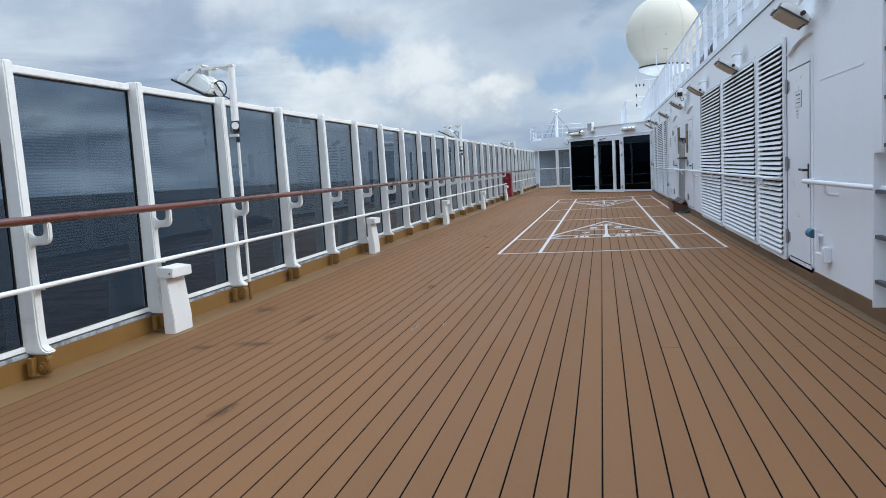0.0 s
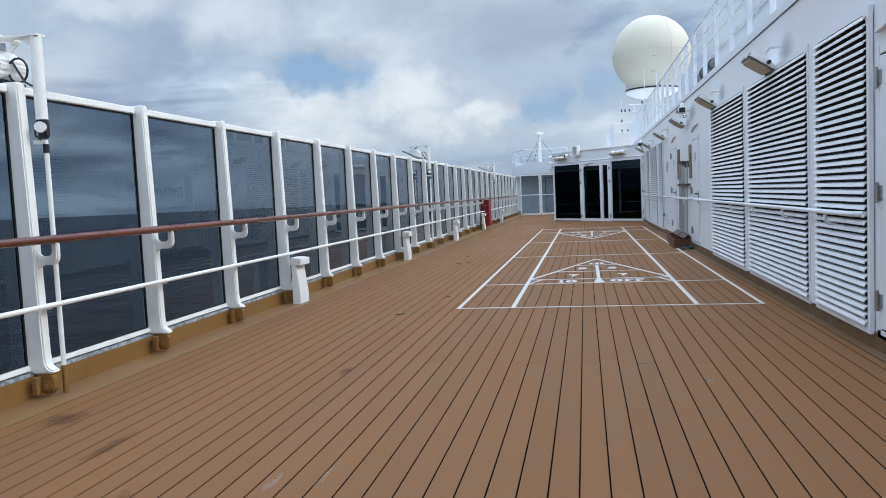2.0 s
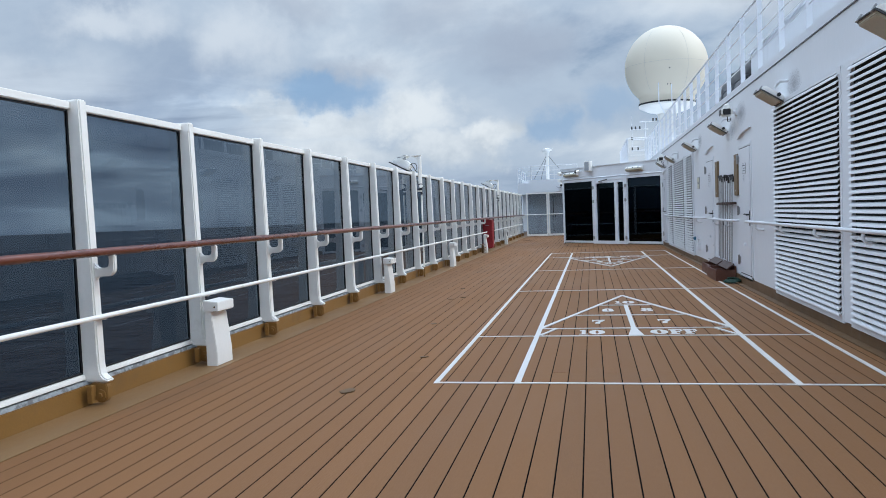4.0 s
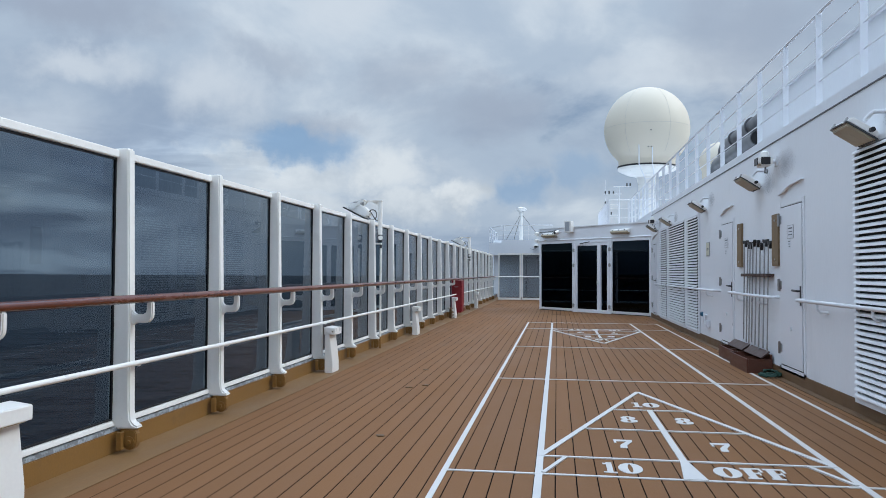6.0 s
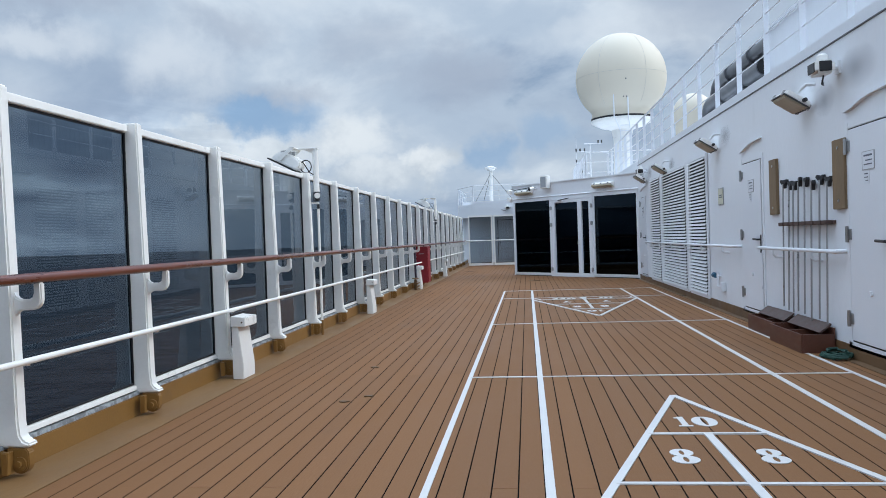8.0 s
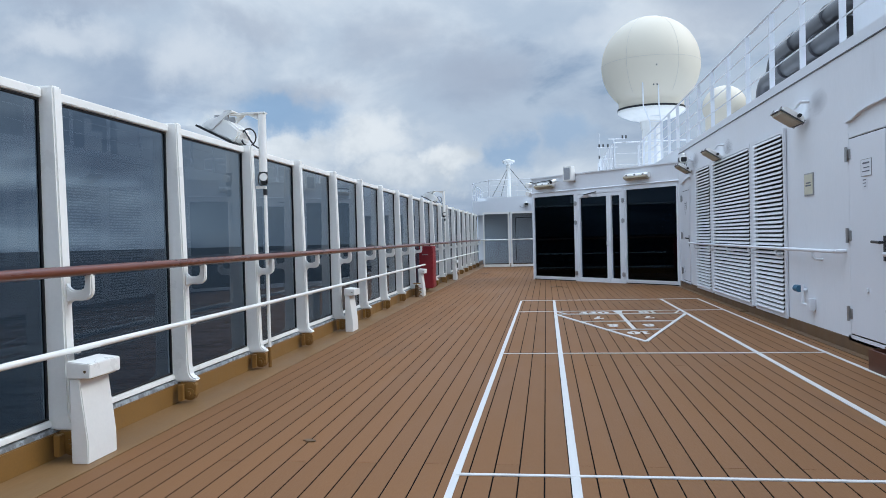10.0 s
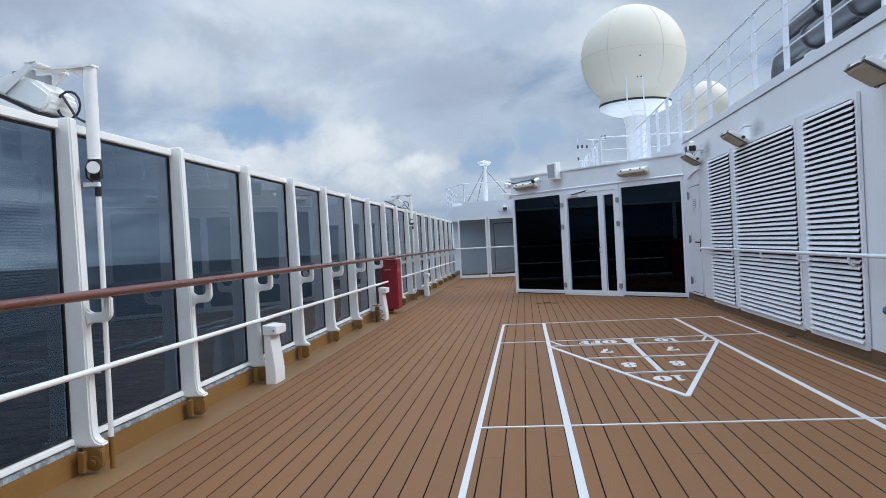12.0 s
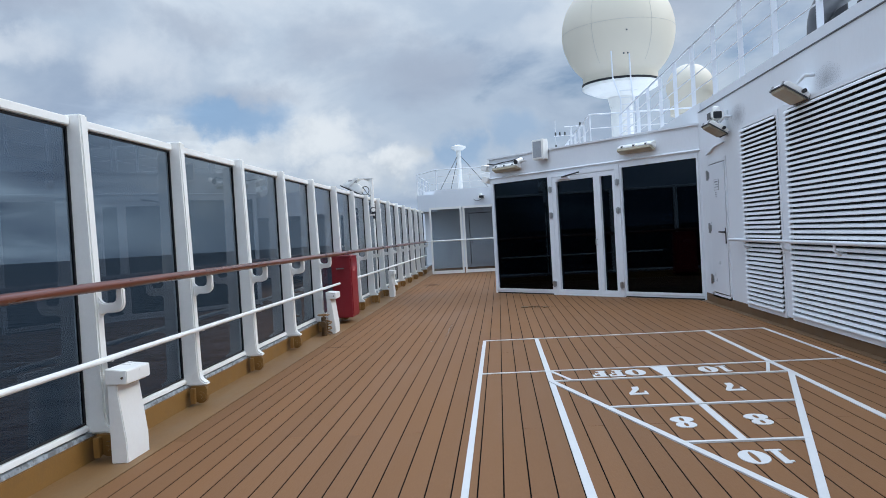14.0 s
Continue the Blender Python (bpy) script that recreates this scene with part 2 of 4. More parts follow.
GUTTER = material("worn_gutter_paint", (0.215, 0.115, 0.042), 0.5, var=0.14, scale=3, bump=0.15, dirt=(0.25, 0.15, 0.06), dirt_at=(0.5, 0.75), dirt_scale=2.0, stretch=(1, 0.3, 1))
STEEL = material("stainless_steel", (0.42, 0.42, 0.42), 0.35, metal=0.9, var=0.1)
BLACKP = material("black_plastic", (0.018, 0.018, 0.02), 0.45, var=0.1)
GASKET = material("black_gasket", (0.012, 0.012, 0.013), 0.6, var=0.1)
LENS = material("yellowed_diffuser", (0.45, 0.39, 0.27), 0.4, var=0.1, scale=8, dirt=(0.3, 0.25, 0.16), dirt_at=(0.5, 0.8), dirt_scale=6)
RED = material("red_locker_paint", (0.25, 0.012, 0.02), 0.4, var=0.12, scale=3, dirt=(0.16, 0.02, 0.02))
BOXWOOD = material("varnished_box_wood", (0.10, 0.036, 0.02), 0.45, var=0.25, scale=7, bump=0.1, stretch=(1, 0.25, 1))
RAILW = material("dark_rack_wood", (0.075, 0.042, 0.032), 0.6, var=0.25, scale=9, bump=0.1)
BOARD = material("raw_teak_board", (0.20, 0.135, 0.07), 0.65, var=0.22, scale=10, bump=0.15, stretch=(1, 1, 0.15))
GREEN = material("green_net", (0.01, 0.045, 0.03), 0.8, var=0.3)
BLUE = material("blue_valve_plastic", (0.03, 0.12, 0.2), 0.5, var=0.1)
SIGN = material("cream_notice", (0.62, 0.60, 0.46), 0.5, var=0.05)
PAPER = material("white_notice", (0.75, 0.77, 0.8), 0.5, var=0.03)
INK = material("grey_print", (0.12, 0.13, 0.16), 0.6, var=0.1)
DOME = material("cream_radome", (0.70, 0.635, 0.51), 0.62, var=0.02, scale=0.5, bump=0.0, dirt=(0.7, 0.66, 0.56), dirt_at=(0.6, 0.9), dirt_scale=0.4)
SEAM = material("radome_seam", (0.55, 0.52, 0.46), 0.5, var=0.05)
PIPE = material("grey_exhaust_pipe", (0.13, 0.135, 0.145), 0.4, metal=0.3, var=0.15, scale=3)
# grey paint; also stands in for shade inside the deckhouse and on louvre stays
SHADE = material("dark_grey_paint_and_shade", (0.07, 0.075, 0.08), 0.6, var=0.2)
SCUFFW = material("worn_tag", (0.42, 0.12, 0.12), 0.6, var=0.3, scale=20)
RUST = material("rusty_brass", (0.12, 0.07, 0.03), 0.6, metal=0.4, var=0.3, scale=20)
SEA = sea_material()
TINTED = glass("tinted_glass", (0.42, 0.465, 0.505), 0.75, 0.026)
BLACKGLASS = glass("black_glass", (0.07, 0.08, 0.10), 0.6, 0.020, (0.5, 0.72, 1.0))
CLEAR = glass("grey_glass", (0.62, 0.66, 0.69), 0.6, 0.025)


# ---- mesh helpers ----
class Build:
    """Collects verts and faces of one mesh."""

    def __init__(self):
        self.v, self.f = [], []

    def add(self, verts, faces):
        n = len(self.v)
        self.v += [tuple(p) for p in verts]
        self.f += [tuple(i + n for i in f) for f in faces]
        return self

    def box(self, x0, x1, y0, y1, z0, z1, m=None):
        vs = [Vector((x, y, z)) for x in (x0, x1) for y in (y0, y1) for z in (z0, z1)]
        if m is not None:
            vs = [m @ p for p in vs]
        return self.add(vs, [(0, 1, 3, 2), (4, 6, 7, 5), (0, 4, 5, 1), (2, 3, 7, 6), (0, 2, 6, 4), (1, 5, 7, 3)])

    def prism(self, pts, vec):
        """A closed outline of points, drawn out along vec."""
        n, vec = len(pts), Vector(vec)
        a = [Vector(p) for p in pts]
        vs = a + [p + vec for p in a]
        fs = [tuple(range(n))[::-1], tuple(range(n, 2 * n))] + [(i, (i + 1) % n, n + (i + 1) % n, n + i) for i in range(n)]
        return self.add(vs, fs)

    def tube(self, path, r, n=10, r2=None):
        path = [Vector(p) for p in path]
        rings, last = [], len(path) - 1
        side = None
        for i, p in enumerate(path):
            d = (path[min(i + 1, last)] - path[max(i - 1, 0)]).normalized()
            if side is None:
                side = d.orthogonal().normalized()
            side = (side - d * side.dot(d)).normalized()
            other = d.cross(side)
            q = r if r2 is None else r + (r2 - r) * i / last
            rings.append([p + (side * math.cos(k * math.tau / n) + other * math.sin(k * math.tau / n)) * q for k in range(n)])
        vs = [p for ring in rings for p in ring]
        fs = [(i * n + k, i * n + (k + 1) % n, (i + 1) * n + (k + 1) % n, (i + 1) * n + k) for i in range(last) for k in range(n)]
        fs += [tuple(range(n))[::-1], tuple(range(last * n, last * n + n))]
        return self.add(vs, fs)

    def lathe(self, profile, n=32, at=(0, 0, 0)):
        """Radius and height pairs turned round the upright axis."""
        vs = [(at[0] + r * math.cos(k * math.tau / n), at[1] + r * math.sin(k * math.tau / n), at[2] + z) for r, z in profile for k in range(n)]
        m = len(profile)
        fs = [(i * n + k, i * n + (k + 1) % n, (i + 1) * n + (k + 1) % n, (i + 1) * n + k) for i in range(m - 1) for k in range(n)]
        fs += [tuple(range(n))[::-1], tuple(range((m - 1) * n, m * n))]
        return self.add(vs, fs)

    def mesh(self, name, mat, bevel=0.0, smooth=False, seg=2):
        me = bpy.data.meshes.new(name)
        me.from_pydata(self.v, [], self.f)
        bm = bmesh.new()
        bm.from_mesh(me)
        bmesh.ops.recalc_face_normals(bm, faces=bm.faces[:])
        if bevel:
            es = [e for e in bm.edges if e.is_manifold and e.calc_face_angle(0) > 0.5]
            bmesh.ops.bevel(bm, geom=es, offset=bevel, segments=seg, affect="EDGES", clamp_overlap=True)
        if smooth:
            for f in bm.faces:
                f.smooth = True
        bm.to_mesh(me)
        bm.free()
        if smooth:
            me.set_sharp_from_angle(angle=radians(38))
        me.materials.append(mat)
        return me


def part(name, b, mat, parent=None, label="", bevel=0.0, smooth=False, at=None):
    ob = new(name, b if isinstance(b, bpy.types.Mesh) else b.mesh(name, mat, bevel, smooth or bevel > 0))
    if parent is not None:
        ob.parent = parent
    if at is not None:
        ob.matrix_basis = at
    if label:
        ob["label"] = label
    return ob


def thing(name, m, label, category, group="", kind=""):
    ob = new(name)
    ob.empty_display_size = 0.1
    ob.matrix_basis = m
    return tagged(ob, label, category, group, kind)


def setting(name, b, mat, label="", category="", bevel=0.0, smooth=False):
    return tagged(part(name, b, mat, None, "", bevel, smooth), label, category, "", "structure")


def arc(c, r, a0, a1, n, axis="xz"):
    out = []
    for i in range(n + 1):
        a = radians(a0 + (a1 - a0) * i / n)
        u, w = r * math.cos(a), r * math.sin(a)
        out.append((c[0] + u, c[1], c[2] + w) if axis == "xz" else (c[0] + u, c[1] + w, c[2]))
    return out


# ---- plan ----
WALL = 2.70          # inboard wall face
FENCE = -3.25        # plane of the windscreen glass
PITCH, POST0 = 1.487, 4.52
NPOST = (-6, 27)     # first and last windscreen post
DECK0, DECK1 = -8.0, 47.0
KICK = -3.20         # face of the ochre kerb
TEAK0, TEAK1 = -2.862, 2.602
FR, FL = Vector((2.70, 30.26, 0)), Vector((-0.70, 33.95, 0))
FLEN = (FL - FR).length

# ---- large structure ----
setting("water", Build().add([(-12000, -12000, -27), (12000, -12000, -27), (12000, 12000, -27), (-12000, 12000, -27)], [(0, 1, 2, 3)]), SEA,
        "dark blue-grey open sea with small waves", "sea")
floor = setting("floor", Build().box(-3.5, 5.4, DECK0, DECK1 + 5, -0.6, -0.0018), CAULK, "ship deck of brown composite teak planks with black caulking", "deck")
setting("hull_side", Build().box(-3.5, 9.0, DECK0, DECK1 + 8, -27.5, -0.61), WHITE, "white painted ship side below the deck", "hull")

wall_n = Build()
wall_n.box(WALL, 3.2, DECK0, 30.25, -0.01, 3.0)
wall_east = setting("wall_east", wall_n, WHITE, "white painted steel superstructure wall with doors and louvres", "wall")
wall_e2 = Build().box(WALL + 0.05, 9.0, DECK0, 30.2, 3.0, 3.16)
setting("upper_deck", wall_e2, WHITE, "white steel upper deck with a raised edge", "deck")
edge = Build().box(WALL - 0.012, WALL + 0.05, DECK0, 30.2, 3.002, 3.012)
setting("trim", edge, PIPE, "thin dark drip seam along the deck edge", "trim")
setting("ceiling", Build().box(3.2, 9.0, DECK0, 30.2, 2.8, 2.98), WHITE, "white steel ceiling inside the superstructure", "ceiling")
setting("wall_south", Build().box(-3.5, 9.0, DECK0 - 0.2, DECK0, -0.6, 5.2), WHITE, "white painted steel wall at the after end of the deck", "wall")
# ochre kerbs and waterways
setting("baseboard", Build().box(WALL - 0.012, WALL, DECK0, 30.2, -0.01, 0.13).box(TEAK1, WALL - 0.012, DECK0, 30.2, -0.01, 0.006), KERBW, "brown painted kerb and gutter along the white wall", "kerb")
kerb = Build().box(-3.32, KICK, DECK0, DECK1, -0.01, 0.15)
setting("baseboard", kerb, TAN, "ochre painted kerb under the windscreen, stained", "kerb", bevel=0.006)
setting("gutter", Build().box(KICK, TEAK0, DECK0, DECK1, -0.01, 0.003), GUTTER, "worn brown painted gutter beside the planks", "gutter")
setting("trim", Build().prism([(-3.31, DECK0, 0.151), (KICK - 0.006, DECK0, 0.151), (KICK - 0.012, DECK0, 0.176), (-3.31, DECK0, 0.186)], (0, DECK1 - DECK0, 0)), GREY, "weathered grey ledge on the kerb", "ledge")

# ---- forward deckhouse with the black glass front ----
FACE = Matrix.Translation(FR) @ Matrix.Rotation(math.atan2(FL.y - FR.y, FL.x - FR.x), 4, "Z")   # u along the front, v backwards (negative), z up
HT = 2.82
front = thing("deckhouse_front", FACE, "white steel deckhouse front with black glass panels and a glazed door", "deckhouse", kind="structure")
fa = Build().box(-0.25, FLEN, -0.25, 0.0, 2.36, HT).box(-0.25, 0.03, -0.2, 0.0, 0, 2.36).box(FLEN - 0.06, FLEN, -0.2, 0.0, 0, 2.36).box(0.03, FLEN - 0.06, -0.2, -0.001, 0, 0.06)
part("wall", fa, WHITE, front)
# no seal here: a black strip paints the shaded gap below the frames
part("gasket", Build().box(0.03, 1.60, -0.05, 0.005, 0.001, 0.022).box(3.32, FLEN - 0.06, -0.05, 0.005, 0.001, 0.022), GASKET, front, "black strip standing in for the shaded gap under the frame")
part("drip_strip", Build().prism([(-0.2, 0.0, 2.405), (-0.2, 0.035, 2.41), (-0.2, 0.035, 2.42), (-0.2, 0.0, 2.44)], (FLEN + 0.2, 0, 0)), WHITE, front)
part("cornice", Build().box(-0.25, FLEN + 0.03, -0.25, 0.03, HT, HT + 0.03), WHITE, front)
for u0, u1 in ((0.03, 1.60), (3.32, FLEN - 0.06)):
    fr = Build().box(u0, u1, -0.08, 0.012, 0.06, 0.10).box(u0, u1, -0.08, 0.012, 2.30, 2.36).box(u0, u0 + 0.035, -0.08, 0.012, 0.10, 2.30).box(u1 - 0.035, u1, -0.08, 0.012, 0.10, 2.30)
    part("window_frame", fr, WHITE, front)
    part("pane", Build().box(u0 + 0.035, u1 - 0.035, -0.03, -0.02, 0.10, 2.30), BLACKGLASS, front, "black tinted glass panel")
# unseen interior of the deckhouse, closed and coloured dark so the panes look black
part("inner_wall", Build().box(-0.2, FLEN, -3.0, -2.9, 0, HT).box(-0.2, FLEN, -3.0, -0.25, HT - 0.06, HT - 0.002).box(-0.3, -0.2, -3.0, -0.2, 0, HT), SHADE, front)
part("side_wall", Build().box(FLEN - 0.04, FLEN, -9.0, -0.2, 0, HT), WHITE, front)
part("roof", Build().box(-0.2, FLEN, -9.0, -0.2, HT - 0.05, HT - 0.004), WHITE, front)

door = part("door", Build().box(1.60, 1.70, -0.08, 0.035, 0.02, 2.36).box(3.22, 3.32, -0.08, 0.035, 0.02, 2.36).box(1.70, 3.22, -0.08, 0.035, 2.28, 2.36).box(1.6, 3.32, -0.08, 0.035, 0.0, 0.02), WHITE, front, "white framed glazed double door", bevel=0.004)
for u0, u1, a in ((1.705, 2.10, 0.055), (2.105, 3.215, 0.09)):
    lf = Build().box(u0, u0 + a, -0.06, 0.03, 0.025, 2.275).box(u1 - a, u1, -0.06, 0.03, 0.025, 2.275).box(u0 + a, u1 - a, -0.06, 0.03, 2.19, 2.275).box(u0 + a, u1 - a, -0.06, 0.03, 0.025, 0.11)
    part("leaf", lf, WHITE, door)
    part("pane", Build().box(u0 + a, u1 - a, -0.03, -0.02, 0.11, 2.19), BLACKGLASS, door, "black tinted glass")
for u in (1.645, 3.27):
    for z in (0.22, 1.55, 2.05):
        part("hinge", Build().tube([(u, 0.05, z - 0.06), (u, 0.05, z + 0.06)], 0.018, 8).box(u - 0.045, u + 0.045, 0.034, 0.048, z - 0.045, z + 0.045), STEEL, door)
part("door_closer", Build().box(2.75, 3.05, 0.032, 0.09, 2.22, 2.27), WHITE, door)
part("closer_arm", Build().tube([(2.9, 0.1, 2.26), (2.45, 0.12, 2.31)], 0.014, 6), BLACKP, door)
part("handle", Build().tube([(2.16, 0.035, 1.05), (2.16, 0.075, 1.05), (2.16, 0.075, 0.95), (2.16, 0.035, 0.95)], 0.011, 6), STEEL, door)




def front_light(u):
    t = thing("deckhouse_light", FACE @ pose(u, 0.0, 2.60), "long white bulkhead light with a yellowed diffuser", "light", "lights on the deckhouse front")
    part("housing", Build().prism([(-0.36, 0.0, 0.08), (-0.36, 0.05, 0.08), (-0.36, 0.15, 0.03), (-0.36, 0.15, 0.012), (-0.36, 0.0, -0.06)], (0.72, 0, 0)), POSTW, t, bevel=0.01)
    part("diffuser", Build().prism([(-0.35, 0.015, -0.055), (-0.35, 0.152, 0.011), (-0.35, 0.165, -0.03), (-0.35, 0.05, -0.09)], (0.70, 0, 0)), LENS, t, "yellowed frosted diffuser", bevel=0.006)
    for x in (-0.25, 0.0, 0.25):
        part("clamp", Build().box(x - 0.012, x + 0.012, 0.12, 0.158, 0.02, 0.05), BLACKP, t)


front_light(1.17)
front_light(4.42)
spk = thing("loudspeaker", FACE @ pose(3.42, 0.02, 2.65), "white box loudspeaker on the deckhouse edge", "loudspeaker")
part("cabinet", Build().box(-0.15, 0.15, 0.0, 0.16, 0.0, 0.39), POSTW, spk, bevel=0.012)
part("grille", Build().box(-0.11, 0.11, 0.16, 0.166, 0.04, 0.35), GRILLE, spk, "grey perforated grille")
fc = thing("security_camera", FACE @ pose(3.92, 0.0, 2.68), "small black-lensed security camera on the deckhouse front", "camera", "security cameras")
part("bracket", Build().tube([(0, 0, 0), (0, 0.12, 0.02)], 0.02, 8), WHITE, fc)
part("housing", Build().tube([(0, 0.12, 0.02), (0.0, 0.28, -0.02)], 0.055, 12), POSTW, fc, smooth=True)
part("lens_dome", Build().tube([(0.0, 0.28, -0.02), (0.0, 0.30, -0.025)], 0.048, 12), BLACKP, fc)
part("cable", Build().tube([(3.96, 0.02, 2.72), (4.1, 0.03, 2.76), (4.3, 0.03, 2.73), (4.6, 0.03, 2.72), (4.85, 0.03, 2.70), (FLEN + 0.02, 0.03, 2.74)], 0.012, 6), BLACKP, front, smooth=True)
eb = thing("spotlight_cluster", FACE @ pose(FLEN + 0.02, -0.1, 2.5), "pair of small white spotlights on the deckhouse corner", "spotlight")
for z in (0.2, -0.05):
    sp = part("lamp_head", Build().prism([(0.06, -0.1, z), (0.24, -0.1, z + 0.05), (0.27, -0.1, z - 0.06), (0.10, -0.1, z - 0.12)], (0, 0.2, 0)), POSTW, eb, bevel=0.01)
    part("bracket", Build().tube([(0, 0, z - 0.05), (0.1, 0, z - 0.05)], 0.015, 6), STEEL, eb)


# ---- windscreen ----
def windscreen_post():
    """One white windscreen post with its foot, rail bracket and ochre bolted shoe, at the near corner of the glass."""
    t = thing("windscreen_post", pose(0, 0, 0), "white painted steel windscreen post on an ochre bolted shoe", "post", "windscreen posts along the deck edge")
    w = 0.085
    prof = [(-0.03, 0, 0.165), (0.20, 0, 0.165), (0.205, 0, 0.185), (0.165, 0, 0.20), (0.146, 0, 0.23), (0.138, 0, 0.30), (0.128, 0, 0.9), (0.102, 0, 2.182), (-0.03, 0, 2.182)]
    part("body", Build().prism(prof, (0, w, 0)), POSTW, t, bevel=0.018, smooth=True)
    # wedge bracket under the handrail: out, then up in a round bend
    lo, hi = 0.922, 1.075
    br = [(0.122, 0.025, lo - 0.04), (0.14, 0.025, lo - 0.012), (0.17, 0.025, lo), (0.215, 0.025, lo), *arc((0.230, 0.025, lo + 0.06), 0.06, -90, 0, 4), (0.29, 0.025, hi), (0.243, 0.025, hi), (0.243, 0.025, lo + 0.085), (0.228, 0.025, lo + 0.062), (0.165, 0.025, lo + 0.062), (0.14, 0.025, lo + 0.075), (0.122, 0.025, lo + 0.11)]
    part("rail_bracket", Build().prism(br, (0, 0.04, 0)), POSTW, t, bevel=0.008, smooth=True)
    part("lower_bracket", Build().box(0.12, 0.19, 0.03, 0.055, 0.612, 0.626), POSTW, t)
    tongue = [(0.07, 0.0, 0.164), (0.07, 0.0, 0.075), *[(0.142 + 0.055 * math.cos(radians(v)), 0.0, 0.074 + 0.055 * math.sin(radians(v))) for v in range(-170, 1, 17)], (0.197, 0.0, 0.14), (0.175, 0.0, 0.164)]
    shoe = part("shoe", Build().prism(tongue, (0, 0.055, 0)), TAN, t, "ochre painted steel shoe", bevel=0.006)
    part("lug", Build().box(0.085, 0.125, -0.075, -0.045, 0.03, 0.155).box(0.085, 0.11, -0.045, 0.0, 0.04, 0.15), TAN, shoe, bevel=0.004)
    part("bolt", Build().tube([(0.146, 0.0, 0.076), (0.146, -0.009, 0.076)], 0.040, 16).tube([(0.146, -0.009, 0.076), (0.146, -0.024, 0.076)], 0.019, 6), TAN, shoe)
    return t


def windscreen_panel():
    t = thing("windscreen", pose(0, 0, 0), "dark tinted windscreen glass in a white steel frame", "windscreen", "windscreen panels along the deck edge")
    y0, y1 = 0.088, PITCH - 0.003
    part("top_rail", Build().box(-0.04, 0.035, y0, y1, 2.112, 2.168), POSTW, t, bevel=0.006)
    part("sill", Build().prism([(-0.04, y0, 0.188), (0.036, y0, 0.188), (0.028, y0, 0.222), (-0.04, y0, 0.225)], (0, y1 - y0, 0)), POSTW, t, bevel=0.004)
    g = Build()
    for a, b in ((y0, y0 + 0.010), (y1 - 0.010, y1)):
        g.box(-0.006, 0.012, a, b, 0.226, 2.108)
    g.box(-0.006, 0.012, y0 + 0.010, y1 - 0.010, 2.097, 2.108).box(-0.006, 0.012, y0 + 0.010, y1 - 0.010, 0.226, 0.238)
    part("gasket", g, GASKET, t)
    part("pane", Build().box(-0.003, 0.003, y0 + 0.010, y1 - 0.010, 0.238, 2.097), TINTED, t, "dark blue-grey tinted glass")
    return t


p0, q0 = windscreen_post(), windscreen_panel()
for k in range(*NPOST):
    m = pose(FENCE, POST0 + PITCH * k, 0)
    if k == NPOST[0]:
        p0.matrix_basis = q0.matrix_basis = m
    else:
        copy_thing(p0, m)
        copy_thing(q0, m)
RAILX, RAILZ = FENCE + 0.264, 1.100
Y0, Y1 = DECK0, POST0 + PITCH * (NPOST[1] - 1)
hr = thing("handrail", pose(0, 0, 0), "varnished dark red-brown wooden handrail on white brackets", "handrail")
sec = [(RAILX + 0.038 * math.cos(a) * 1.0, 0, RAILZ + 0.03 * math.sin(a)) for a in [math.tau * i / 14 for i in range(14)]]
y = Y0
while y < Y1:
    e = min(y + 2.92, Y1)
    part("rail_length", Build().prism([(px, y, pz) for px, _, pz in sec], (0, e - y - 0.003, 0)), WOOD, hr, smooth=True)
    y = e
lr = thing("guard_rail", pose(0, 0, 0), "white painted steel guard rail pipe along the windscreen", "rail")
part("pipe", Build().tube([(FENCE + 0.195, Y0, 0.64), (FENCE + 0.195, 29.25, 0.64)], 0.019, 10), POSTW, lr, smooth=True)
part("pipe", Build().tube([(FENCE + 0.195, 30.2, 0.64), (FENCE + 0.195, Y1, 0.64)], 0.019, 10), POSTW, lr, smooth=True)


def bollard_lamp():
    t = thing("deck_bollard_light", pose(0, 0, 0), "white painted low deck light with an overhanging head", "deck light", "low deck lights along the windscreen")
    part("body", Build().prism([(0, 0.01, 0), (0.105, 0.01, 0), (0.105, 0.01, 0.13), (0.062, 0.01, 0.49), (0, 0.01, 0.49)], (0, 0.29, 0)), POSTW, t, bevel=0.006)
    head = part("head", Build().prism([(-0.005, 0.0, 0.49), (0.135, 0.0, 0.49), (0.135, 0.0, 0.572), (-0.005, 0.0, 0.588)], (0, 0.31, 0)), POSTW, t, bevel=0.005)
    part("lens", Build().box(0.07, 0.125, 0.04, 0.27, 0.484, 0.491), LENS, head)
    part("screw", Build().tube([(0.105, 0.001, 0.53), (0.105, -0.004, 0.53)], 0.008, 8), RUST, head)
    return t


b0 = bollard_lamp()
b0.matrix_basis = pose(-3.03, POST0 - 4 * PITCH - 0.12, 0)
for k in (0, 4, 8, 12, 16, 20):
    copy_thing(b0, pose(-3.03, POST0 + PITCH * k - 0.12, 0))


